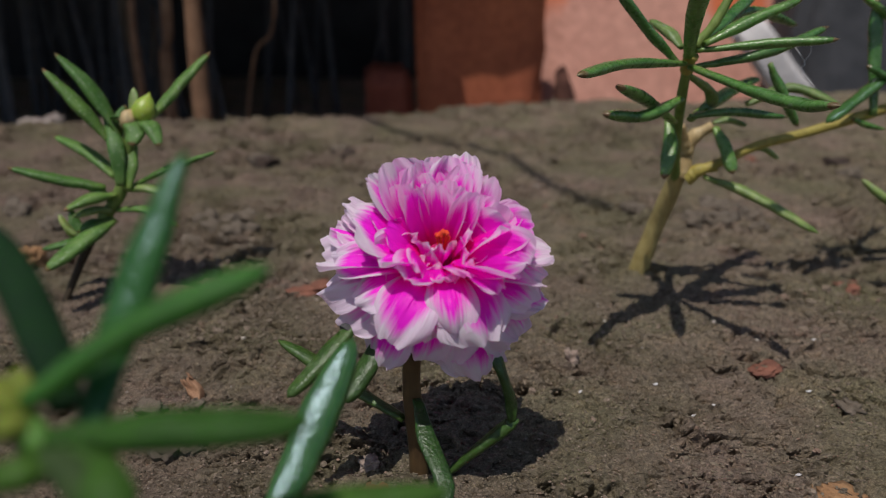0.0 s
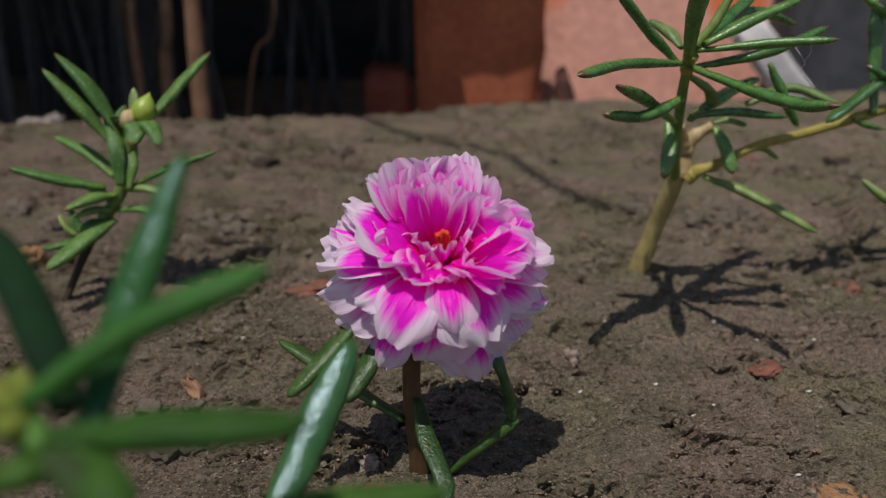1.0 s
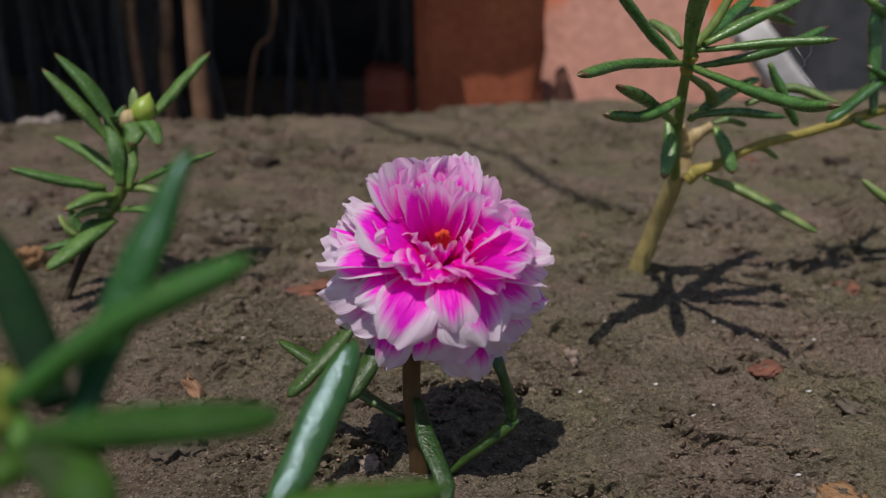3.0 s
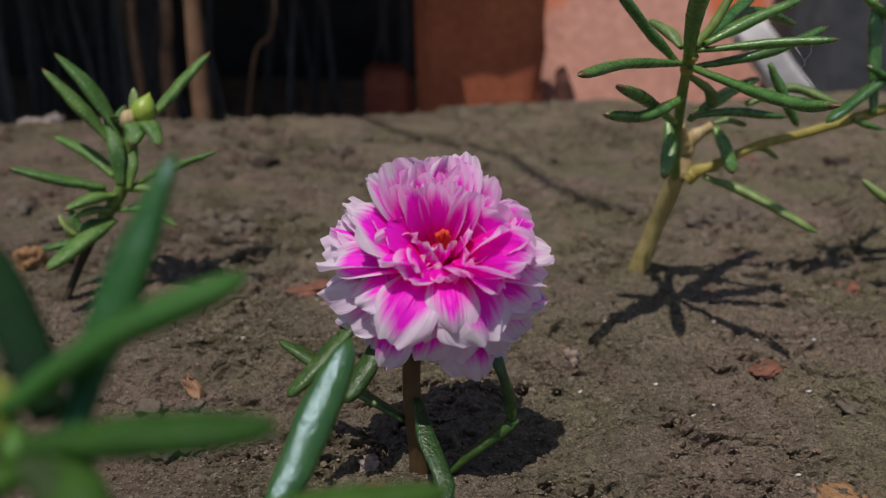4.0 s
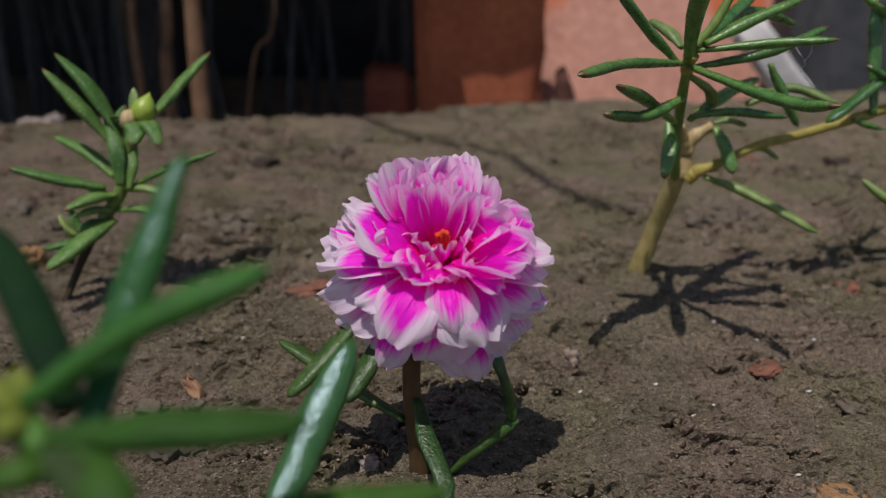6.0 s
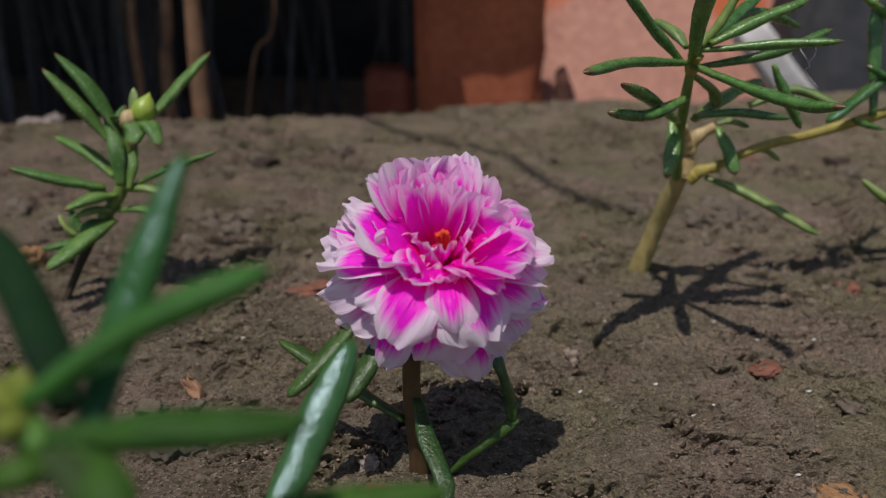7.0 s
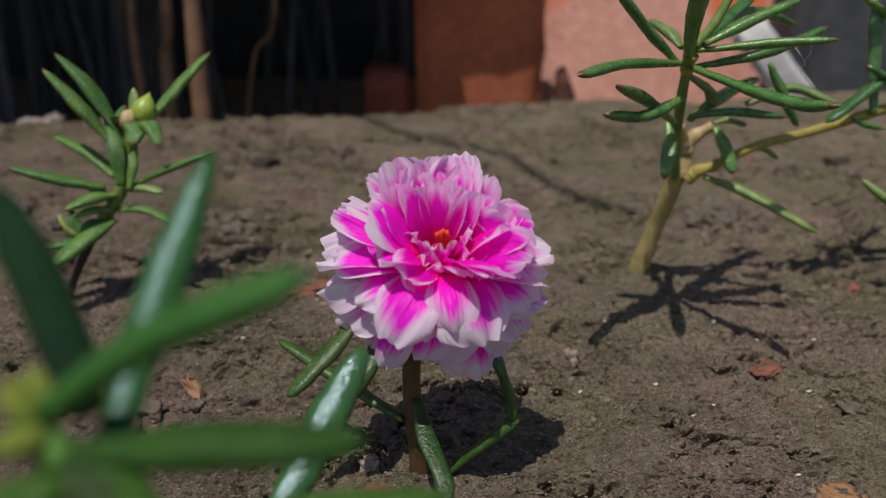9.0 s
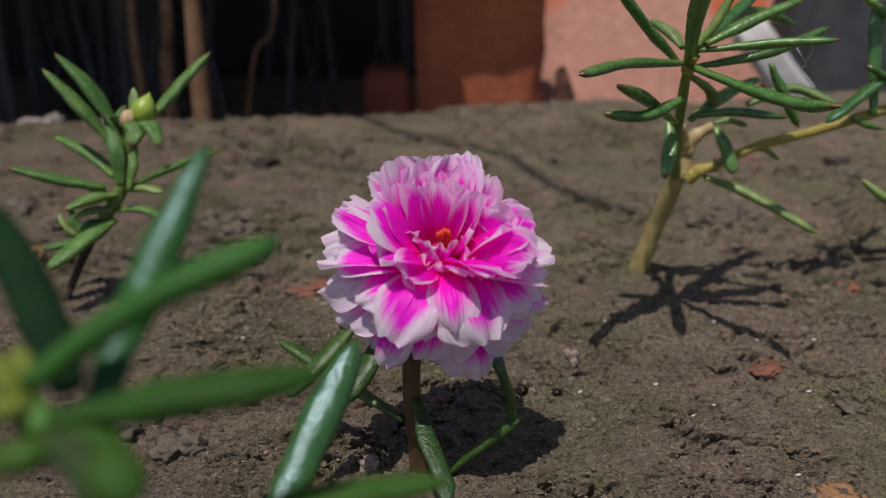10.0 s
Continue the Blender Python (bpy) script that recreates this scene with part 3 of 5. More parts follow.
# ---- the double moss rose ----
def petal(bloom, azimuth, pitch0, pitch1, length, width, seed, start=0.0022, base_z=0.0, ruffle=1.0, roll=0.0, cup=0.25, mat=None, reach=0.0, narrow=0.0, oval=0.16, blunt=0.72, crease=0.0, fray=1.0):
    rnd = random.Random(seed)
    lean = rnd.uniform(-0.08, 0.08) * length
    skew = rnd.uniform(-0.07, 0.07)
    nu, nv = 33, 18
    off = Vector((rnd.random() * 40, rnd.random() * 40, rnd.random() * 40))
    ax = Vector((math.cos(azimuth), math.sin(azimuth), 0))
    side = Vector((-math.sin(azimuth), math.cos(azimuth), 0))
    upv = Vector((0, 0, 1))
    verts, uvs, faces = [], [], []
    c = Vector((0, 0, 0))
    for j in range(nv):
        v = j / (nv - 1)
        pitch = pitch0 + (pitch1 - pitch0) * v ** 1.15
        d = ax * math.cos(pitch) + upv * math.sin(pitch)
        n = upv * math.cos(pitch) - ax * math.sin(pitch)
        if j:
            c = c + d * (length / (nv - 1))
        half = width / 2 * (0.22 + 0.78 * math.sin(min(1.0, v / 0.74) * math.pi / 2) ** 1.1) * math.sqrt(1 - blunt * max(0.0, (v - 0.68) / 0.32) ** 2.6)
        for i in range(nu):
            u = i / (nu - 1) * 2 - 1
            # rounded, slightly notched and frayed outer edge
            pull = 0.0
            if v > 0.5:
                e = (v - 0.5) / 0.5
                pull = e * (oval * abs(u) ** 2.6 + 0.03 * math.exp(-(u / 0.16) ** 2) + 0.08 * noise.noise(Vector((u * 2.2, 0, 0)) + off) + fray * (0.06 * noise.noise(Vector((u * 6.0, 0, 3)) + off) + 0.022 * noise.noise(Vector((u * 14.0, 0, 6)) + off)))
            wave = noise.noise(Vector((u * 1.9, v * 1.3, 0)) + off) * 0.14 * v + noise.noise(Vector((u * 3.6, v * 2.0, 5)) + off) * 0.07 * v * v + noise.noise(Vector((u * 8.5, v * 2.5, 9)) + off) * 0.035 * v ** 3 * fray
            q = c - d * ((pull + skew * u * v) * length * 0.5) + side * (lean * v * v)
            q = q + (side * math.cos(roll) + n * math.sin(roll)) * (u * half)
            q = q + n * (cup * half * u * u * (0.35 + 0.5 * v) + crease * half * (math.sqrt(u * u + 0.02) - 0.35) * (0.3 + 0.7 * v) + wave * width * ruffle)
            verts.append(q)
            uvs.append(((u + 1) / 2, v))
    for j in range(nv - 1):
        for i in range(nu - 1):
            a = j * nu + i
            faces.append((a, a + 1, a + nu + 1, a + nu))
    ob = mesh_object("petal", verts, faces, mat or PETAL, bloom, ax * start + upv * base_z)
    layer = ob.data.uv_layers.new(name="uv")
    for loop in ob.data.loops:
        layer.data[loop.index].uv = uvs[loop.vertex_index]
    tone = ob.data.uv_layers.new(name="tone")
    for spot in tone.data:
        spot.uv = (reach, narrow)
    return ob


def build_moss_rose():
    base = Vector((-0.0049, 0.1327, -0.0009))
    rose = plant("moss_rose", base, "double moss rose with magenta and white petals in damp soil", "flower")
    stem(rose, [(-0.0048, 0.1326, -0.0011), (-0.0053, 0.1328, 0.0097), (-0.0062, 0.1333, 0.0198), (-0.0058, 0.1333, 0.0286), (-0.0035, 0.1337, 0.0356)], 0.0021, 0.0017, STEM_BROWN)
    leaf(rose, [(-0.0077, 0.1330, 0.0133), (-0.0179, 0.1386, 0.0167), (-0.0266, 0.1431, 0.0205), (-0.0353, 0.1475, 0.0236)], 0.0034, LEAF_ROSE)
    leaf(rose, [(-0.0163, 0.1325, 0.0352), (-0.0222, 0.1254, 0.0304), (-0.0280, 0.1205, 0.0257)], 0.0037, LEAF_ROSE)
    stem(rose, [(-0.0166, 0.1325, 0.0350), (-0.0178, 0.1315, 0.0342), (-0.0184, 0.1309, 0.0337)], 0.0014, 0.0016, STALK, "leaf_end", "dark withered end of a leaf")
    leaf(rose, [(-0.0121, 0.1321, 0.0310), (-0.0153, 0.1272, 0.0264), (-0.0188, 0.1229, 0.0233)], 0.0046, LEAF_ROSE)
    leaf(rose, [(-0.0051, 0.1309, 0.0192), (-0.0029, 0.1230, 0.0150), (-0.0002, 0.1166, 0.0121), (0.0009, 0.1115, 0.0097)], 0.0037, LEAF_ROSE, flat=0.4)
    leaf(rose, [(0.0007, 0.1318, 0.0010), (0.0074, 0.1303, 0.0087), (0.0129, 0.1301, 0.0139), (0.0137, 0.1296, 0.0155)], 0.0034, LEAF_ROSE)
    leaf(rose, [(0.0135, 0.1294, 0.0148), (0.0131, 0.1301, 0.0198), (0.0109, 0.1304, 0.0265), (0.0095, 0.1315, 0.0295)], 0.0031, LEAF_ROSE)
    # the bloom: receptacle with petals in rings from the outer to the inner
    at = Vector((-0.0008, 0.1332, 0.0458)) - base
    v, f = sweep([(0, 0, -0.006), (0, 0, -0.002), (0, 0, 0.002), (0, 0, 0.0045)], lambda s: 0.0010 + 0.0013 * math.sin(min(1.0, s * 1.15) * 2.2), 12, 12)
    bloom = mesh_object("bloom", v, f, FLOWER_BASE, rose, at, True, "ruffled double bloom, magenta streaks on white petals")
    bloom.rotation_euler = (radians(27), radians(3), 0)
    # each petal: bearing, pitch at its base and tip, length and width in mm, height in mm,
    # how far the magenta runs out, how narrow its stripe is
    skirt = (
        (223, -8, -78, 20.6, 9.5, -1.2, -0.10, 0.1),
        (235, -12, -82, 17.3, 8, -1.2, -0.15, 0.1),
        (272, 0, -80, 16.7, 11, -0.8, -0.12, 0.2),
        (308, -14, -80, 20.6, 11, -1.4, -0.08, 0.1),
        (341, 0, -55, 19.0, 10, -0.8, -0.1, 0.1),
        (196, -2, -60, 20.1, 11, -1.0, -0.3, 0.1),
        (178, 6, -50, 22.2, 11, -0.6, -0.35, 0.2),
        (351, 6, -30, 19.0, 9, -0.6, 0.0, 0.1),
        (199, -8, -72, 18.9, 10, -1.4, -0.05, 0.1),
        (255, -2, -80, 16.3, 10, -0.9, -0.1, 0.1),
        (291, -12, -82, 17.5, 9, -1.5, -0.15, 0.1),
    )
    front = (
        (243, 36, -68, 18.1, 12, 1.2, -0.10, 0.4),
        (282, 40, -60, 15.2, 8.5, 2.2, -0.10, 0.35),
        (304, 36, -60, 18.2, 13.5, 1.4, -0.08, 0.3),
        (198, 24, -50, 15.6, 11.5, 0.8, -0.2, 0.1),
        (223, 22, -66, 15.0, 10.5, 0.6, -0.2, 0.1),
        (333, 28, -42, 17.6, 10.5, 1.2, -0.15, 0.2),
        (267, 30, -70, 14.8, 8, 1.0, -0.05, 0.2),
        (334, -15, -78, 21.0, 9, -1.6, -0.1, 0.1),
        (331, -6, -66, 18.0, 10, -1.0, -0.1, 0.1),
    )
    left = (
        (189, 24, -28, 17.1, 7, 0.8, 0.18, 0.3),
        (166, 14, -8, 20.0, 6, 0.6, 0.15, 0.2),
        (172, 12, -26, 20.6, 9, 0.4, -0.35, 0.1),
        (172, 42, 16, 15.9, 8.5, 1.6, 0.08, 0.1),
        (203, 52, -6, 10.9, 7.5, 2.2, 0.1, 0.0),
        (152, 24, 14, 19.0, 5, 0.6, -0.3, 0.1),
        (158, 20, 6, 18.3, 5, 0.4, -0.35, 0.1),
        (149, 52, 38, 19.0, 5.0, 1.2, 0.0, 0.1),
        (161, 16, -2, 18.3, 7, 0.2, -0.1, 0.1),
        (174, 18, -20, 17.6, 8, 0.6, -0.3, 0.1),
        (157, 44, 24, 14.3, 7, 1.2, 0.25, 0.1),
    )
    back = (
        (130, 54, 44, 19.4, 7.5, 1.0, -0.22, 0.1),
        (120, 58, 50, 17.0, 7, 1.4, -0.15, 0.1),
        (100, 56, 46, 17.2, 8, 1.2, -0.15, 0.0),
        (85, 50, 38, 19.4, 7, 0.8, 0.12, 0.2),
        (73, 52, 44, 17.6, 6, 1.0, -0.15, 0.1),
        (54, 54, 44, 16.9, 7, 1.2, -0.18, 0.1),
        (91, 52, 42, 18.3, 7, 1.0, -0.1, 0.1),
        (107, 55, 46, 17.1, 7, 1.1, -0.12, 0.1),
        (30, 58, 48, 14.4, 6.5, 1.6, -0.15, 0.1),
        (27, 44, 34, 15.9, 6, 1.0, -0.25, 0.1),
    )
    crown = (
        (127, 62, 52, 14.0, 5.2, 2.3, -0.06, 0.1),
        (90, 64, 54, 13.6, 4.8, 2.2, -0.20, 0.1),
        (58, 72, 64, 13.5, 4.8, 2.2, -0.05, 0.1),
        (45, 66, 56, 13.5, 5.0, 2.0, -0.15, 0.1),
        (145, 70, 60, 13.0, 4.5, 2.0, 0.05, 0.1),
        (119, 60, 50, 14.5, 5.8, 2.4, -0.08, 0.1),
        (98, 66, 56, 12.1, 6.0, 3.0, -0.16, 0.1),
        (71, 64, 54, 10.2, 4.8, 2.8, -0.05, 0.1),
        (75, 60, 50, 14.9, 5.2, 2.4, 0.02, 0.1),
        (35, 70, 62, 13.6, 5, 2.2, -0.15, 0.1),
        (139, 58, 48, 14.7, 5.6, 2.2, 0.00, 0.0),
        (110, 62, 52, 13.0, 5.0, 2.6, 0.02, 0.1),
    )
    right = (
        (4, 44, 22, 17.2, 8.5, 1.6, 0.08, 0.1),
        (4, 20, -2, 19.0, 7, 0.6, -0.12, 0.2),
        (334, 52, 4, 17.1, 8.5, 2.2, 0.02, 0.0),
        (332, 50, -8, 15.4, 8, 2.0, -0.1, 0.0),
        (318, 50, -10, 14.5, 7, 2.0, 0.05, 0.0),
        (355, 50, 36, 9.3, 7.5, 2.0, 0.05, 0.0),
        (357, 58, 40, 14.3, 6.5, 1.8, 0.15, 0.1),
        (16, 40, 26, 16.3, 7, 1.2, -0.1, 0.1),
        (348, 26, -22, 18.3, 8, 0.8, -0.05, 0.1),
    )
    heart = (
        (256, 58, 4, 7.5, 8.5, 2.2, -0.05, 0.0),
        (309, 54, 8, 9.8, 7.5, 2.2, 0.0, 0.0),
        (236, 54, 2, 10.2, 7.5, 2.0, -0.1, 0.0),
        (339, 52, 30, 7.2, 5.5, 2.0, 0.1, 0.0),
        (285, 56, 6, 8.2, 6, 2.2, 0.0, 0.0),
        (198, 78, 68, 7.4, 7.5, 1.2, -0.1, 0.0),
        (248, 74, 62, 4.6, 6, 1.2, 0.1, 0.0),
        (292, 70, 58, 5.4, 7, 1.2, 0.15, 0.0),
        (336, 68, 58, 7.4, 7.5, 1.4, 0.0, 0.0),
        (22, 76, 64, 9.0, 7, 1.4, 0.0, 0.0),
        (276, 84, 96, 7.0, 5.5, 1.4, -0.1, 0.0),
    )
    rnd = random.Random(11)
    made = []
    bands = (("skirt", skirt), ("front", front), ("left", left), ("back", back), ("right", right), ("heart", heart), ("crown", crown))
    for k, (band, rows) in enumerate(bands):
        for i, (bearing, p0, p1, length, width, bz, reach, narrow) in enumerate(rows):
            az = radians(bearing)
            inner = band in ("back", "crown", "heart", "right") and bz > 0.9
            ruffle = {"skirt": 1.1, "front": 1.0, "heart": 2.0, "crown": 1.3}.get(band, 1.75)
            cup = {"skirt": rnd.uniform(-0.45, -0.1), "front": rnd.uniform(-0.30, -0.05)}.get(band, rnd.uniform(0.0, 0.35))
            ob = petal(bloom, az, radians(p0), radians(p1), length / 1000 * 1.01, width / 1000 * {"front": 1.15, "back": 1.45, "crown": 1.1, "heart": 1.2}.get(band, 1.3), 100 * k + i, 0.0022, bz / 1000, ruffle,
                       rnd.uniform(-0.45, 0.45) if inner else rnd.uniform(-0.2, 0.2), cup, PETAL_INNER if inner else PETAL, reach, narrow, 0.13, 0.5 if band in ("back", "crown", "left") else 0.62,
                       rnd.choice((-0.45, -0.25, 0.3, 0.55)) if band in ("back", "crown", "left", "right") else rnd.uniform(-0.25, 0.1) if band != "heart" else rnd.uniform(-0.3, 0.5), 0.9 if length > 17.5 and band == "left" else 0.40)
            made.append((band, i, az, ob))
    # the unseen far side and the deep layers between
    for count, p0, p1, length, width, bz, turn, lo, hi in ((9, -6, -58, 18.0, 12.0, -1.0, 0.1, 5, 175), (9, 14, -20, 17.0, 11.0, 0.0, 0.4, 15, 165), (11, 34, 4, 13.0, 9.5, 0.6, 0.2, 0, 185), (9, 30, -30, 9.0, 8.0, 0.2, 0.3, 186, 359), (8, 56, 40, 11.0, 8.0, 1.2, 0.5, 0, 190)):
        for i in range(count):
            az = turn + 2 * math.pi * (i + rnd.uniform(-0.15, 0.15)) / count
            if not lo <= math.degrees(az) % 360 <= hi:
                continue
            petal(bloom, az, radians(p0 + rnd.uniform(-5, 5)), radians(p1 + rnd.uniform(-8, 8)), length / 1000 * rnd.uniform(0.93, 1.05), width / 1000,
                  int(700 + 50 * p0 + i), 0.0022, bz / 1000, 1.0, rnd.uniform(-0.3, 0.3), rnd.uniform(0.0, 0.3), PETAL, 0.45, 0.0)
    for i in range(9):
        a = rnd.uniform(0, 2 * math.pi)
        r = rnd.uniform(0, 0.0008)
        tip = Vector((math.cos(a) * r * 1.4 + 0.0004, math.sin(a) * r * 1.4, rnd.uniform(0.0078, 0.0100)))
        v, f = sweep([Vector((math.cos(a) * r * 0.5, math.sin(a) * r * 0.5, 0.001)), tip * 0.6, tip], lambda s: 0.00016 if s < 0.80 else 0.00040, 10, 6)
        mesh_object("stamen", v, f, STAMEN, bloom, (0, 0, 0), True, "orange stamen")
    return rose, bloom, made


ROSE, BLOOM, PETALS = build_moss_rose()


# ---- the leaning plant with the straw-coloured stem ----
def build_tall_plant():
    base = Vector((0.0667, 0.2461, -0.0005))
    p = plant("moss_rose_plant", base, "leaning leafy moss rose plant, straw-yellow woody stem and green needle leaves", "plant", "leafy plants in the bed")
    stem(p, [(0.0667, 0.2460, -0.0009), (0.0706, 0.2423, 0.0180), (0.0730, 0.2353, 0.0339), (0.0729, 0.2321, 0.0398)], 0.0031, 0.0026, STEM_STRAW, label="straw-yellow woody stem")
    stem(p, [(0.0731, 0.2345, 0.0347), (0.0686, 0.2227, 0.0490), (0.0639, 0.2071, 0.0648), (0.0619, 0.1982, 0.0754), (0.0627, 0.1961, 0.0811)], 0.0015, 0.0012, STEM_GREEN)
    stem(p, [(0.0622, 0.1996, 0.0738), (0.0618, 0.1980, 0.0757), (0.0621, 0.1970, 0.0780)], 0.0015, 0.0019, STEM_YELLOW, "stem_node", "swollen yellowish node where the leaves meet", 0.15)
    stem(p, [(0.0624, 0.1958, 0.0805), (0.0662, 0.1954, 0.0852), (0.0707, 0.1964, 0.0937)], 0.0014, 0.0010, STEM_GREEN)
    stem(p, [(0.0741, 0.2333, 0.0373), (0.0761, 0.2331, 0.0485), (0.0820, 0.2318, 0.0536)], 0.0030, 0.0015, STEM_TAN, "stem_stub", "pale tan stub of a side stem", 0.1)
    stem(p, [(0.0751, 0.2321, 0.0455), (0.0734, 0.2305, 0.0499), (0.0715, 0.2288, 0.0542)], 0.0017, 0.0010, STEM_TAN, "stem_stub", "pale tan stub of a side stem", 0.1)
    stem(p, [(0.0757, 0.2321, 0.0369), (0.0789, 0.2310, 0.0397), (0.0841, 0.2305, 0.0413)], 0.0026, 0.0016, STEM_YELLOW, "branch_collar", "knobbly yellow collar where the branch leaves", 0.14)
    stem(p, [(0.0744, 0.2337, 0.0385), (0.0838, 0.2326, 0.0411), (0.0974, 0.2346, 0.0467), (0.1137, 0.2370, 0.0505), (0.1374, 0.2386, 0.0576), (0.1522, 0.2385, 0.0632)], 0.0013, 0.0017, STEM_YELLOW, "branch", "straw-yellow side branch")
    top_leaves = (
        ([(0.0611, 0.1974, 0.0759), (0.0427, 0.1820, 0.0776), (0.0281, 0.1637, 0.0771)], 0.0034, LEAF),
        ([(0.0588, 0.1963, 0.0760), (0.0497, 0.1941, 0.0846), (0.0403, 0.1903, 0.0945)], 0.0034, LEAF),
        ([(0.0612, 0.2028, 0.0792), (0.0594, 0.2083, 0.0825), (0.0555, 0.2146, 0.0853)], 0.0032, LEAF_DRY),
        ([(0.0607, 0.1949, 0.0779), (0.0571, 0.1815, 0.0880), (0.0522, 0.1614, 0.0971)], 0.0036, LEAF),
        ([(0.0632, 0.1956, 0.0798), (0.0716, 0.2040, 0.0854), (0.0843, 0.2172, 0.0925)], 0.0034, LEAF),
        ([(0.0642, 0.1939, 0.0809), (0.0746, 0.1967, 0.0858), (0.0892, 0.1988, 0.0917)], 0.0038, LEAF),
        ([(0.0669, 0.2017, 0.0820), (0.0837, 0.2197, 0.0876), (0.1045, 0.2349, 0.0825)], 0.0036, LEAF),
        ([(0.0628, 0.1958, 0.0792), (0.0803, 0.1919, 0.0814), (0.0937, 0.1870, 0.0826)], 0.0032, LEAF),
    )
    middle_leaves = (
        ([(0.0622, 0.1985, 0.0746), (0.0823, 0.1994, 0.0785), (0.0987, 0.2037, 0.0845)], 0.0033, LEAF),
        ([(0.0620, 0.1962, 0.0752), (0.0720, 0.1809, 0.0716), (0.0787, 0.1687, 0.0703), (0.0819, 0.1586, 0.0718)], 0.0037, LEAF),
        ([(0.0661, 0.2045, 0.0604), (0.0801, 0.2190, 0.0652), (0.0945, 0.2337, 0.0676)], 0.0039, LEAF),
        ([(0.0658, 0.2038, 0.0614), (0.0779, 0.2052, 0.0624), (0.0922, 0.2047, 0.0609)], 0.0031, LEAF),
        ([(0.0900, 0.2290, 0.0604), (0.1025, 0.2287, 0.0654), (0.1151, 0.2229, 0.0612)], 0.0040, LEAF_DRY),
        ([(0.0911, 0.2188, 0.0735), (0.0956, 0.2180, 0.0654), (0.1013, 0.2177, 0.0557)], 0.0038, LEAF),
        ([(0.0628, 0.2082, 0.0591), (0.0503, 0.1933, 0.0677), (0.0395, 0.1762, 0.0733)], 0.0037, LEAF),
        ([(0.0605, 0.1960, 0.0674), (0.0502, 0.1905, 0.0640), (0.0383, 0.1846, 0.0654)], 0.0040, LEAF),
    )
    low_leaves = (
        ([(0.0630, 0.2134, 0.0587), (0.0628, 0.2089, 0.0520), (0.0606, 0.2048, 0.0438)], 0.0037, LEAF),
        ([(0.0820, 0.2296, 0.0534), (0.0843, 0.2255, 0.0480), (0.0858, 0.2209, 0.0411)], 0.0040, LEAF),
        ([(0.0820, 0.2320, 0.0543), (0.0868, 0.2324, 0.0552), (0.0927, 0.2328, 0.0534)], 0.0027, LEAF_DRY),
        ([(0.0808, 0.2314, 0.0378), (0.0937, 0.2246, 0.0338), (0.1108, 0.2139, 0.0249)], 0.0038, LEAF_DRY),
        ([(0.0975, 0.2354, 0.0459), (0.1011, 0.2361, 0.0450), (0.1050, 0.2352, 0.0425)], 0.0024, LEAF_DRY),
        ([(0.0625, 0.2006, 0.0730), (0.0704, 0.2051, 0.0680), (0.0732, 0.2086, 0.0630)], 0.003, LEAF_DRY),
    )
    for pts, w, mat in top_leaves + middle_leaves + low_leaves:
        leaf(p, pts, w * 1.1, mat)
    return p


def build_side_shoot():
    """The shoot that rises from the branch's far end."""
    base = Vector((0.1494, 0.2390, 0.0617))
    p = plant("moss_rose_shoot", base, "side shoot of glossy green needle leaves on a yellow branch", "plant", "leafy plants in the bed")
    stem(p, [(0.1494, 0.2390, 0.0617), (0.1449, 0.2406, 0.0748), (0.1416, 0.2434, 0.0943)], 0.0017, 0.0013, STEM_GREEN)
    for pts, w, mat in (
        ([(0.1323, 0.2358, 0.0558), (0.1317, 0.2406, 0.0748), (0.1312, 0.2441, 0.0903)], 0.0040, LEAF),
        ([(0.1395, 0.2399, 0.0702), (0.1275, 0.2341, 0.0630), (0.1143, 0.2281, 0.0550)], 0.0044, LEAF_GLOSSY),
        ([(0.1433, 0.2375, 0.0633), (0.1351, 0.2356, 0.0670), (0.1270, 0.2350, 0.0711)], 0.0036, LEAF),
        ([(0.1412, 0.2434, 0.0796), (0.1343, 0.2423, 0.0854), (0.1257, 0.2420, 0.0905)], 0.0036, LEAF),
        ([(0.1364, 0.2364, 0.0517), (0.1311, 0.2358, 0.0529), (0.1258, 0.2355, 0.0550)], 0.0028, LEAF),
        ([(0.1500, 0.2261, 0.0234), (0.1395, 0.2285, 0.0299), (0.1297, 0.2310, 0.0369)], 0.0040, LEAF_DRY),
        ([(0.1441, 0.2423, 0.0797), (0.1518, 0.2399, 0.0848), (0.1591, 0.2358, 0.0850)], 0.0040, LEAF),
        ([(0.1449, 0.2394, 0.0716), (0.1535, 0.2341, 0.0688), (0.1608, 0.2272, 0.0615)], 0.0040, LEAF),
        ([(0.1432, 0.2426, 0.0862), (0.1301, 0.2355, 0.0960), (0.1229, 0.2308, 0.1035)], 0.0040, LEAF),
        ([(0.1432, 0.2426, 0.0862), (0.1522, 0.2515, 0.0991), (0.1619, 0.2576, 0.1041)], 0.0040, LEAF),
    ):
        leaf(p, pts, w, mat)
    return p


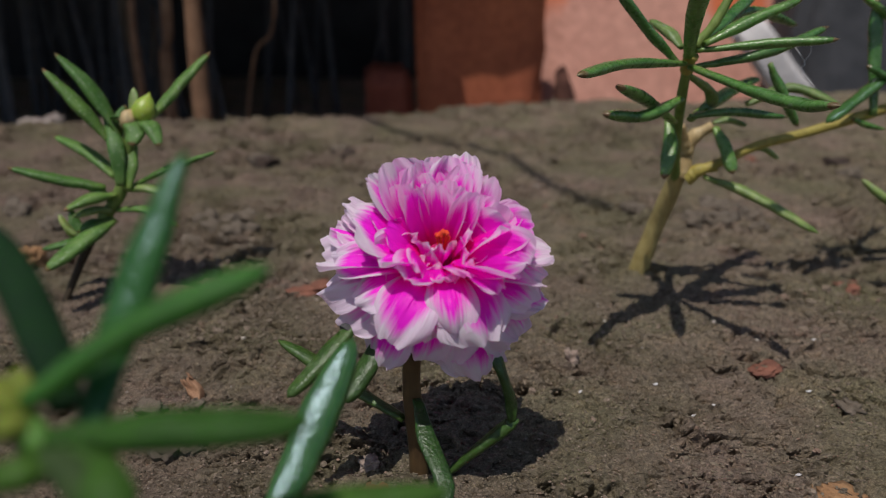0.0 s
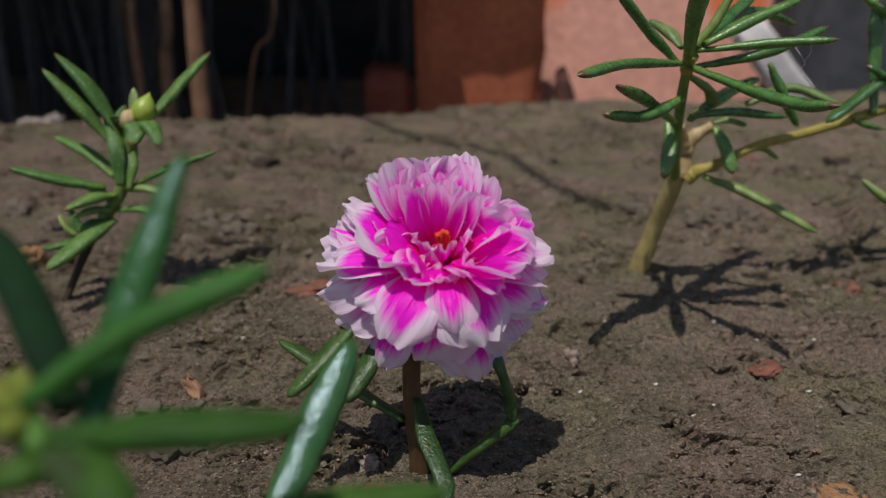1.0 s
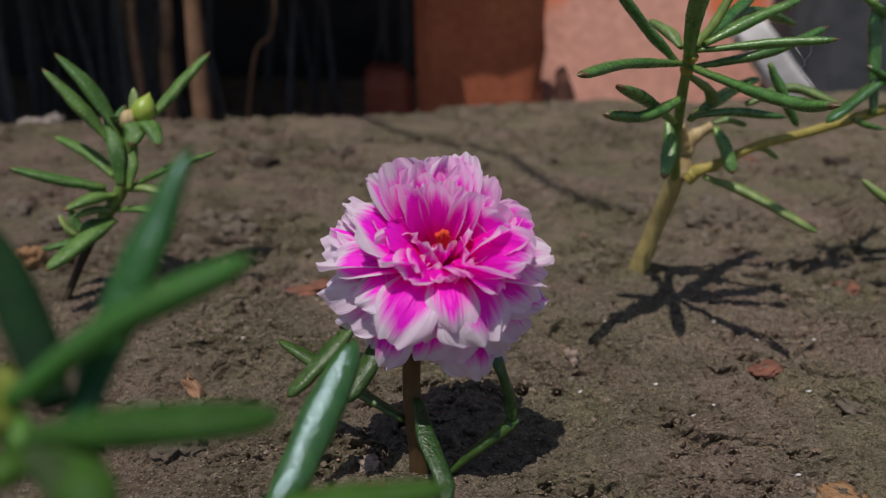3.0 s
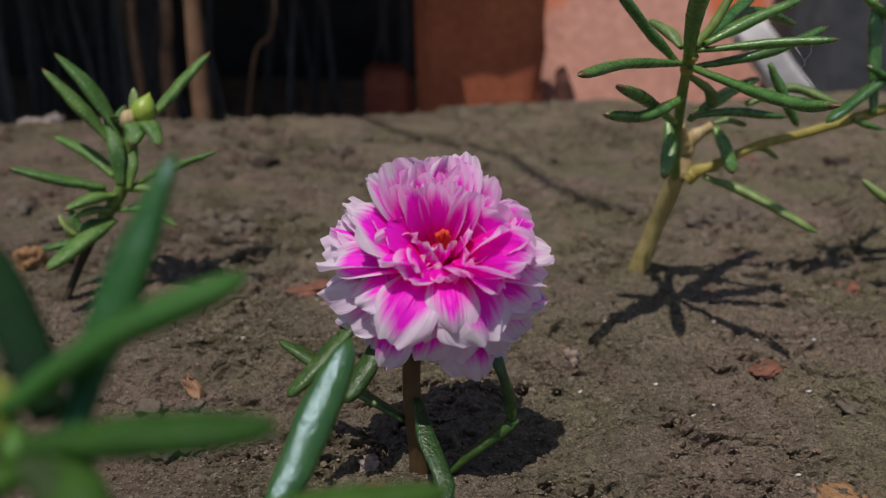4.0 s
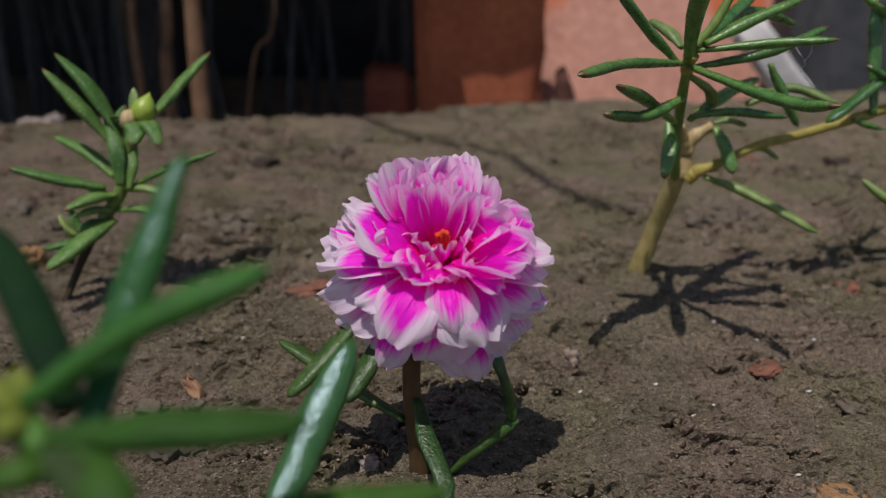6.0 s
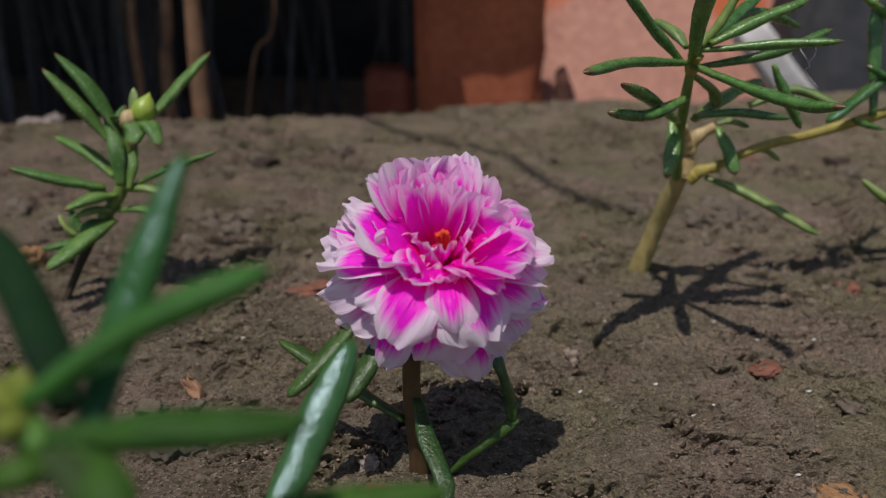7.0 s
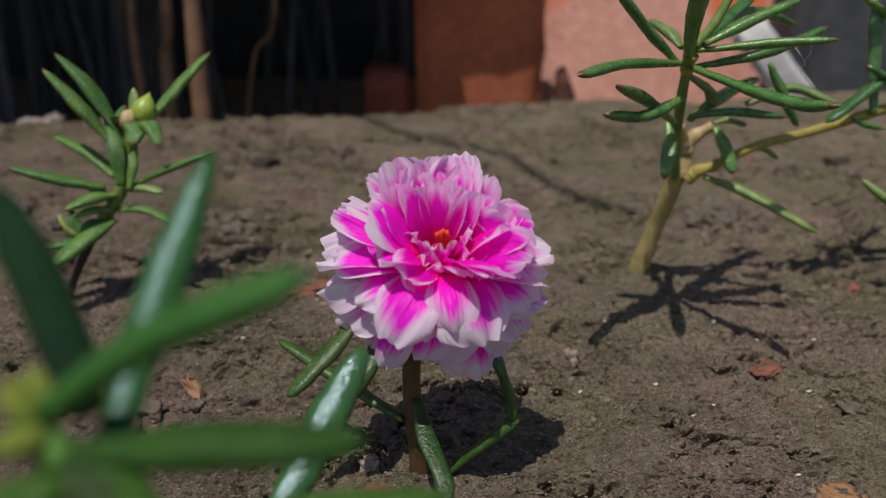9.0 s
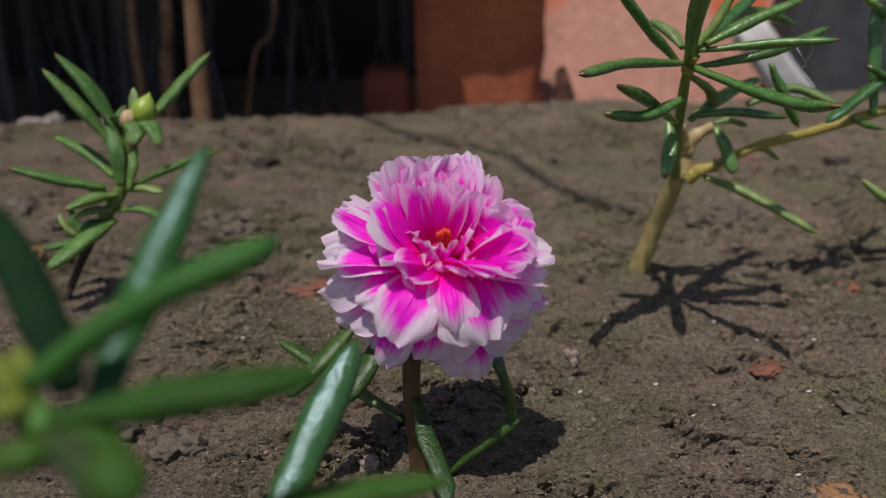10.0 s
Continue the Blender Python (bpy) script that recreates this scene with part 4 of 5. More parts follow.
# ---- the small budding plant ----
def build_budding_plant():
    base = Vector((-0.1190, 0.2219, -0.0000))
    p = plant("budding_plant", base, "small moss rose plant with a yellow-green bud", "plant", "leafy plants in the bed")
    # stem foot painted shadow-dark, where a leaf's shadow lies on the soil
    stem(p, [(-0.1190, 0.2217, -0.0003), (-0.1125, 0.2259, 0.0141), (-0.1053, 0.2292, 0.0260)], 0.0012, 0.0014, STEM_DARK, "shadow_foot", "thin stem foot coloured dark to read as a shadow")
    stem(p, [(-0.1064, 0.2286, 0.0244), (-0.0997, 0.2300, 0.0341), (-0.0966, 0.2312, 0.0462), (-0.0951, 0.2324, 0.0552)], 0.0021, 0.0017, STEM_GREEN)
    top_leaves = (
        ([(-0.0979, 0.2317, 0.0505), (-0.1070, 0.2339, 0.0652), (-0.1160, 0.2352, 0.0747)], 0.0040, LEAF_DUSTY),
        ([(-0.1009, 0.2302, 0.0491), (-0.1094, 0.2301, 0.0607), (-0.1182, 0.2306, 0.0707)], 0.0040, LEAF_DUSTY),
        ([(-0.0889, 0.2336, 0.0557), (-0.0810, 0.2402, 0.0650), (-0.0728, 0.2466, 0.0739)], 0.0038, LEAF_DUSTY),
        ([(-0.0972, 0.2242, 0.0366), (-0.0985, 0.2276, 0.0479), (-0.1047, 0.2390, 0.0579)], 0.0031, LEAF_DUSTY),
        ([(-0.0956, 0.2249, 0.0355), (-0.0955, 0.2291, 0.0432), (-0.0976, 0.2402, 0.0510)], 0.0032, LEAF_DUSTY),
        ([(-0.1013, 0.2314, 0.0378), (-0.1116, 0.2368, 0.0441), (-0.1245, 0.2426, 0.0483)], 0.0034, LEAF_DUSTY),
        ([(-0.1039, 0.2282, 0.0351), (-0.1150, 0.2233, 0.0389), (-0.1279, 0.2196, 0.0435)], 0.0038, LEAF_DUSTY),
        ([(-0.1005, 0.2275, 0.0330), (-0.1061, 0.2222, 0.0332), (-0.1118, 0.2162, 0.0312)], 0.0036, LEAF_DUSTY),
    )
    middle_leaves = (
        ([(-0.1110, 0.2208, 0.0206), (-0.1123, 0.2190, 0.0243), (-0.1147, 0.2187, 0.0293)], 0.0028, LEAF_DRY),
        ([(-0.1126, 0.2225, 0.0194), (-0.1130, 0.2242, 0.0240), (-0.1144, 0.2259, 0.0286)], 0.0028, LEAF_DUSTY),
        ([(-0.1024, 0.2268, 0.0253), (-0.1087, 0.2168, 0.0211), (-0.1148, 0.2064, 0.0161)], 0.0050, LEAF_DUSTY),
        ([(-0.1067, 0.2266, 0.0217), (-0.1132, 0.2216, 0.0197), (-0.1211, 0.2170, 0.0188)], 0.0032, LEAF_DUSTY),
        ([(-0.0952, 0.2285, 0.0357), (-0.0830, 0.2273, 0.0414), (-0.0667, 0.2263, 0.0472)], 0.0027, LEAF_DUSTY),
        ([(-0.0970, 0.2290, 0.0343), (-0.0915, 0.2273, 0.0354), (-0.0848, 0.2248, 0.0343)], 0.0034, LEAF_DRY),
        ([(-0.1014, 0.2287, 0.0277), (-0.0911, 0.2259, 0.0286), (-0.0800, 0.2212, 0.0246)], 0.0026, LEAF_DUSTY),
        ([(-0.0950, 0.2313, 0.0551), (-0.0917, 0.2272, 0.0528), (-0.0919, 0.2228, 0.0493)], 0.0042, LEAF_DUSTY),
    )
    low_leaves = (
        ([(-0.0919, 0.2312, 0.0548), (-0.0870, 0.2276, 0.0537), (-0.0835, 0.2227, 0.0490)], 0.0036, LEAF_DUSTY),
        ([(-0.0947, 0.2325, 0.0556), (-0.0939, 0.2340, 0.0596), (-0.0940, 0.2357, 0.0643)], 0.0022, LEAF_DRY),
        ([(-0.0960, 0.2308, 0.0538), (-0.0970, 0.2308, 0.0567), (-0.0952, 0.2309, 0.0599)], 0.0040, LEAF_DUSTY),
        ([(-0.1031, 0.2278, 0.0280), (-0.1067, 0.2240, 0.0291), (-0.1116, 0.2204, 0.0281)], 0.0030, LEAF_DRY),
        ([(-0.1024, 0.2286, 0.0303), (-0.1053, 0.2278, 0.0338), (-0.1097, 0.2274, 0.0357)], 0.0030, LEAF_DUSTY),
        ([(-0.1056, 0.2275, 0.0244), (-0.1084, 0.2244, 0.0246), (-0.1113, 0.2216, 0.0227)], 0.0030, LEAF_DUSTY),
    )
    for pts, w, mat in top_leaves + middle_leaves + low_leaves:
        leaf(p, pts, w * 1.52, mat, 0.6, blunt=0.25)
    pts = [Vector(q) for q in ((-0.0912, 0.2303, 0.0553), (-0.0898, 0.2317, 0.0591), (-0.0883, 0.2332, 0.0633))]
    v, f = sweep([q - pts[0] for q in pts], lambda s: 0.0034 * max(0.05, math.sin(math.pi * min(1, 0.18 + s * 0.86)) ** 0.8), 14, 12)
    mesh_object("bud", v, f, BUD, p, pts[0] - base, True, "closed yellow-green flower bud")
    v, f = sweep([(0, 0, -0.003), (0, 0, 0), (0, 0, 0.003)], lambda s: 0.003 * math.sin(math.pi * (0.15 + 0.7 * s)), 8, 10)
    mesh_object("hair_tuft", v, f, STEM_TAN, p, Vector((-0.0949, 0.2304, 0.0556)) - base, True, "pale woolly tuft under the bud")
    return p


# ---- the near plant that sways before the camera ----
def build_near_plant():
    base = Vector((-0.0213, 0.0377, 0.0176))
    p = plant("swaying_moss_rose", base, "young moss rose plant with long glossy green leaves", "plant", "leafy plants in the bed")
    foot = Vector((base.x + 0.002, base.y - 0.004, soil_z(base.x + 0.002, base.y - 0.004) - 0.004))
    stem(p, [foot, base, (-0.0238, 0.0410, 0.0422), (-0.0247, 0.0444, 0.0619), (-0.0299, 0.0487, 0.0641), (-0.0330, 0.0512, 0.0662)], 0.0017, 0.0013, STEM_OLIVE)
    made = []
    for pts, w, mat in (
        ([(-0.0276, 0.0493, 0.0632), (-0.0268, 0.0534, 0.0675), (-0.0257, 0.0575, 0.0723), (-0.0242, 0.0617, 0.0777), (-0.0224, 0.0657, 0.0833)], 0.0034, LEAF_SHEEN),
        ([(-0.0297, 0.0527, 0.0655), (-0.0335, 0.0577, 0.0695), (-0.0406, 0.0655, 0.0766)], 0.0039, LEAF_PAINTED_SHADE),
        ([(-0.0312, 0.0500, 0.0676), (-0.0232, 0.0519, 0.0728), (-0.0129, 0.0543, 0.0769)], 0.0032, LEAF_NEAR),
        ([(-0.0291, 0.0484, 0.0656), (-0.0203, 0.0490, 0.0659), (-0.0099, 0.0499, 0.0659)], 0.0035, LEAF_MID),
        ([(-0.0285, 0.0500, 0.0652), (-0.0254, 0.0469, 0.0639), (-0.0220, 0.0430, 0.0628)], 0.0038, LEAF_MID),
        ([(-0.0285, 0.0470, 0.0641), (-0.0305, 0.0462, 0.0641), (-0.0332, 0.0452, 0.0638)], 0.0030, LEAF_MID),
        ([(-0.0312, 0.0496, 0.0664), (-0.0323, 0.0500, 0.0676), (-0.0337, 0.0506, 0.0692)], 0.0022, LEAF_PALE),
        ([(-0.0312, 0.0496, 0.0664), (-0.0317, 0.0480, 0.0668), (-0.0326, 0.0463, 0.0671)], 0.0023, LEAF_PALE),
        ([(-0.0314, 0.0499, 0.0662), (-0.0317, 0.0509, 0.0677), (-0.0329, 0.0523, 0.0691)], 0.0018, LEAF_PALE),
        ([(-0.0312, 0.0496, 0.0664), (-0.0300, 0.0485, 0.0659), (-0.0294, 0.0474, 0.0650)], 0.0019, LEAF_NEAR),
    ):
        face = (0.1, -0.62, 0.77) if mat is LEAF_SHEEN else (0, 0, 1)
        made.append(leaf(p, pts, w, mat, 0.7 if mat is LEAF_SHEEN else 0.8, face, blunt=0.4 if mat in (LEAF_SHEEN, LEAF_PAINTED_SHADE) else 0.6))
    return p, made




def build_near_shoot():
    """A second shoot close to the camera; the gusts barely reach its two leaves."""
    at = Vector((-0.0220, 0.0655, 0.0180))
    base = Vector((at.x, at.y, soil_z(at.x, at.y) - 0.001))
    p = plant("near_shoot", base, "short moss rose shoot with two long glossy leaves", "plant", "leafy plants in the bed")
    stem(p, [base, (base.x, base.y + 0.001, 0.009), at, (-0.0235, 0.0725, 0.0225), (-0.0251, 0.0789, 0.0260)], 0.0019, 0.0014, STEM_GREEN)
    upright = leaf(p, [(-0.0251, 0.0789, 0.0260), (-0.0217, 0.0853, 0.0312), (-0.0191, 0.0911, 0.0357), (-0.0164, 0.0970, 0.0409), (-0.0133, 0.1030, 0.0465)], 0.0053, LEAF_GLOSSY, 0.75, (0.1, -0.62, 0.77))
    lying = leaf(p, [(-0.0214, 0.0518, 0.0531), (-0.0107, 0.0536, 0.0553), (0.0008, 0.0549, 0.0559)], 0.0030, LEAF_MID, 0.8)
    stem(p, [at, (-0.0212, 0.0570, 0.0370), (-0.0201, 0.0503, 0.0521), (-0.0214, 0.0518, 0.0531)], 0.0013, 0.0010, STEM_GREEN, "branch")
    return p, upright, lying


TALL = build_tall_plant()
build_side_shoot()
build_budding_plant()
NEAR, NEAR_LEAVES = build_near_plant()
NEAR_SHOOT, UPRIGHT_LEAF, LYING_LEAF = build_near_shoot()


# ---- stones, chips and clods on the soil ----
def on_soil(q, sink=0.0):
    return (q[0], q[1], soil_z(q[0], q[1]) - sink)


def scatter():
    for q, size, mat, label, cat, turn in (
        ((-0.0452, 0.2319, 0.0000), (0.0185, 0.010, 0.0046), CHIP_RED, "flat red brick chip pressed into the soil", "brick chip", 0.1),
        ((0.0828, 0.1768, 0.0000), (0.0095, 0.0075, 0.0020), CHIP_RED, "crumbly orange-red brick chip on the soil", "brick chip", 0.4),
        ((0.0799, 0.1267, 0.0000), (0.0105, 0.0065, 0.0030), CHIP_TAN, "small brown brick chip on the soil", "brick chip", -0.3),
        ((0.0346, 0.1830, 0.0000), (0.0036, 0.0040, 0.0070), STONE_PALE, "small upright pale pebble on soil", "pebble", 0.2),
        ((-0.1440, 0.2502, 0.0000), (0.0090, 0.0080, 0.0095), CHIP_TAN, "rounded tan pebble on the soil", "pebble", 0.8),
        ((-0.0151, 0.1334, 0.0000), (0.0038, 0.0034, 0.0030), STONE_PALE, "pale brown crumb of stone beside the stem", "pebble", 0.3),
        ((-0.2667, 0.5040, 0.0000), (0.030, 0.020, 0.018), STONE_LIGHT, "pale stone on the crest of the bed", "stone", 0.3),
        ((-0.2496, 0.5159, 0.0000), (0.026, 0.020, 0.015), STONE_LIGHT, "pale stone on the crest of the bed", "stone", 1.3),
        ((0.1668, 0.4099, 0.0000), (0.009, 0.008, 0.006), CHIP_RED, "tiny red brick chip behind the plant", "brick chip", 0.3),
        ((0.1338, 0.2343, 0.0000), (0.010, 0.008, 0.003), CHIP_RED, "dull red brick chip sunk in the soil", "brick chip", 0.9),
        ((-0.0127, 0.1258, 0.0000), (0.0080, 0.0060, 0.0025), CHIP_RED, "dull red brick chip sunk in the soil", "brick chip", 0.2),
    ):
        ob = rock(cat.replace(" ", "_"), on_soil(q, size[2] * (0.12 if "chip" in cat else -0.18)), size, mat, int(q[0] * 9000) + 77, label, cat, 0.5, turn, rings=18, sides=28)
        if "pressed" in label:
            ob.rotation_euler[1] = radians(-9)
    for q, turn in (((0.0530, 0.1682, 0.0000), 0.2), ((0.0651, 0.1600, -0.0000), 0.1), ((0.0894, 0.1644, 0.0000), -0.2), ((0.1041, 0.1936, 0.0000), 0.3), ((0.0592, 0.1570, 0.0000), 0.8), ((0.0732, 0.1327, 0.0000), 0.4), ((0.0333, 0.1633, -0.0000), 1.0)):
        rock("white_flake", on_soil(q, -0.0002), (0.0014, 0.0007, 0.0004), STONE_WHITE, int(q[0] * 9000) + 5, "tiny white flake on the soil", "flake", 0.5, turn, rings=6, sides=8)
    rnd = random.Random(3)
    for px in ((-0.0597, 0.4335, 0.0000), (-0.0978, 0.4034, 0.0000), (-0.0952, 0.3005, 0.0000), (-0.0824, 0.2828, 0.0000), (-0.0967, 0.2828, 0.0000), (-0.0819, 0.3082, -0.0000), (0.0806, 0.3162, 0.0000), (0.1220, 0.3162, 0.0000), (0.1285, 0.3043, 0.0000),
               (-0.0592, 0.1410, 0.0000), (-0.0717, 0.1496, 0.0000), (-0.0561, 0.1431, 0.0000), (-0.0680, 0.1555, 0.0000), (-0.0592, 0.1592, 0.0000), (-0.0772, 0.1431, 0.0000), (0.1026, 0.3005, 0.0000), (0.0972, 0.1592, 0.0000)):
        s = rnd.uniform(0.004, 0.008) * (0.5 + 2.2 * px[1])
        rock("soil_clod", on_soil(px, -s * 0.1), (s * 1.3, s, s * 0.7), CLOD, rnd.randrange(9999), "crumbly lump of damp soil", "clod", 0.5, rnd.uniform(0, 3))
    # darker lumps towards the crest; the darkest stand in for dark pits
    for px in ((-0.1005, 0.4060, 0.0000), (-0.0943, 0.3983, 0.0000), (-0.0608, 0.4364, 0.0000), (-0.0552, 0.4277, 0.0000), (-0.0988, 0.3028, 0.0000), (-0.0914, 0.2954, 0.0000), (-0.0873, 0.2998, 0.0000), (-0.0798, 0.2883, 0.0000), (-0.0850, 0.2801, 0.0000), (0.1162, 0.3187, 0.0000),
               (0.1224, 0.3138, 0.0000), (0.1262, 0.3059, 0.0000), (0.1133, 0.2998, 0.0000), (0.0813, 0.3138, 0.0000), (0.1285, 0.2954, 0.0000), (0.2102, 0.4009, 0.0000), (0.2011, 0.3703, 0.0000), (-0.1574, 0.2968, 0.0000), (-0.1832, 0.3154, -0.0000)):
        s = rnd.uniform(0.006, 0.011) * (0.5 + 1.6 * px[1])
        dark_tone = px[1] > 0.39
        s *= 1.1 if dark_tone else 1.0
        rock("soil_clod", on_soil(px, -s * 0.06 if dark_tone else s * 0.05), (s * 1.2, s, s * (0.55 if dark_tone else 0.75)), CLOD_DARK if dark_tone else CLOD_MID, rnd.randrange(9999), "dark lump of crumbly soil" if dark_tone else "damp lump of crumbly soil", "clod", 0.7, rnd.uniform(0, 3))


def build_crumbs():
    """Loose crumbs of soil and grit too many to count, thicker where the bed is broken up."""
    rnd = random.Random(8)
    shapes = []
    for level in (1, 2):
        ico = bmesh.new()
        bmesh.ops.create_icosphere(ico, subdivisions=level, radius=1)
        shapes.append(([v.co.copy() for v in ico.verts], [tuple(v.index for v in f.verts) for f in ico.faces]))
        ico.free()
    n = 17000
    ys = np.array([0.10 * (5.8 ** rnd.random()) for k in range(n)] + [0.105 * (2.2 ** rnd.random()) for k in range(15000)])
    xs = np.array([rnd.uniform(-0.66, 0.66) * y for y in ys])
    zs = soil_height(xs, ys)
    thick = broken(xs, ys)
    verts, faces = [], []
    for k, (x, y, z, w) in enumerate(zip(xs.tolist(), ys.tolist(), zs.tolist(), thick.tolist())):
        grit = k >= n
        if not grit and rnd.random() > (0.30 if y < 0.17 else 0.15) + 0.6 * w:
            continue
        big = not grit and rnd.random() < 0.05 + 0.08 * w
        r = rnd.uniform(0.0006, 0.0013) if big else rnd.uniform(0.0002, 0.0006)
        r *= (0.75 + 1.3 * y) * (0.62 if y < 0.19 else 1.0)
        tv, tf = shapes[1] if big else shapes[0]
        off = Vector((rnd.random() * 60, rnd.random() * 60, rnd.random() * 60))
        sx, sy, sz = rnd.uniform(0.7, 1.5), rnd.uniform(0.7, 1.3), rnd.uniform(0.5, 0.95)
        o = len(verts)
        for v in tv:
            d = r * (1 + 0.55 * noise.noise(v * 1.7 + off) + 0.3 * noise.noise(v * 4.1 + off))
            verts.append((x + v.x * d * sx, y + v.y * d * sy, z + v.z * d * sz + r * 0.15))
        faces += [(a + o, b + o, c + o) for a, b, c in tf]
    ob = mesh_object("soil_crumbs", verts, faces, CRUMB, None, (0, 0, 0), False)
    tagged(ob, "loose crumbs of damp soil", "crumbs", kind="stuff")


def build_dry_leaf():
    """A curled brown scrap of leaf."""
    verts, faces = [], []
    for i in range(13):
        u = i / 12 * 2 - 1
        for k in range(11):
            v = k / 10
            rag = 1 + 0.35 * noise.noise(Vector((v * 6, u * 2.5, 4)))
            half = 0.0026 * (0.35 + 0.65 * math.sin(math.pi * (0.1 + 0.75 * v))) * rag
            lift = v * 0.0082 * (1 + 0.25 * noise.noise(Vector((u * 3, 1, 8))))
            verts.append((u * half + 0.0012 * math.sin(v * 4), v * 0.002 + u * u * 0.0022 * (1 - v) + 0.0016 * noise.noise(Vector((u * 2, v * 2.5, 2))), lift))
    for i in range(12):
        for k in range(10):
            a = i * 11 + k
            faces.append((a, a + 11, a + 12, a + 1))
    at = on_soil((-0.0586, 0.1602, 0.0000), 0.0006)
    ob = mesh_object("dry_leaf", verts, faces, DRY_LEAF, None, at)
    ob.rotation_euler = (radians(-28), radians(-14), radians(25))
    ob.scale = (0.66, 0.8, 0.95)
    thick = ob.modifiers.new("thickness", "SOLIDIFY")
    thick.thickness = 0.0003
    tagged(ob, "curled orange-brown scrap of dry leaf on the soil", "dry leaf")


def build_web():
    for pts in ([(0.0919, 0.2059, 0.0790), (0.0944, 0.2045, 0.0751), (0.0934, 0.2040, 0.0737), (0.0971, 0.2035, 0.0695)], [(0.0945, 0.2051, 0.0825), (0.0955, 0.2046, 0.0783), (0.0940, 0.2046, 0.0754)]):
        v, f = sweep([Vector(q) - Vector(pts[0]) for q in pts], lambda s: 0.00009, 16, 5)
        ob = mesh_object("web_thread", v, f, THREAD, TALL, Vector(pts[0]) - TALL.location, True, "fine pale spider thread")


scatter()
build_dry_leaf()
build_web()
build_crumbs()


# ---- what moves ----
def turned(w):
    """A turn from its axis times its angle in degrees."""
    v = Vector(w)
    return Matrix.Rotation(radians(v.length), 4, v) if v.length > 1e-6 else Matrix.Identity(4)


def keyed(part_ob, rows):
    """Turns of a part about its own foot."""
    at, rest = part_ob.location.copy(), part_ob.rotation_euler.to_matrix().to_4x4()
    walk(part_ob, [(t, Matrix.Translation(at) @ turned(w) @ rest) for t, w in rows])


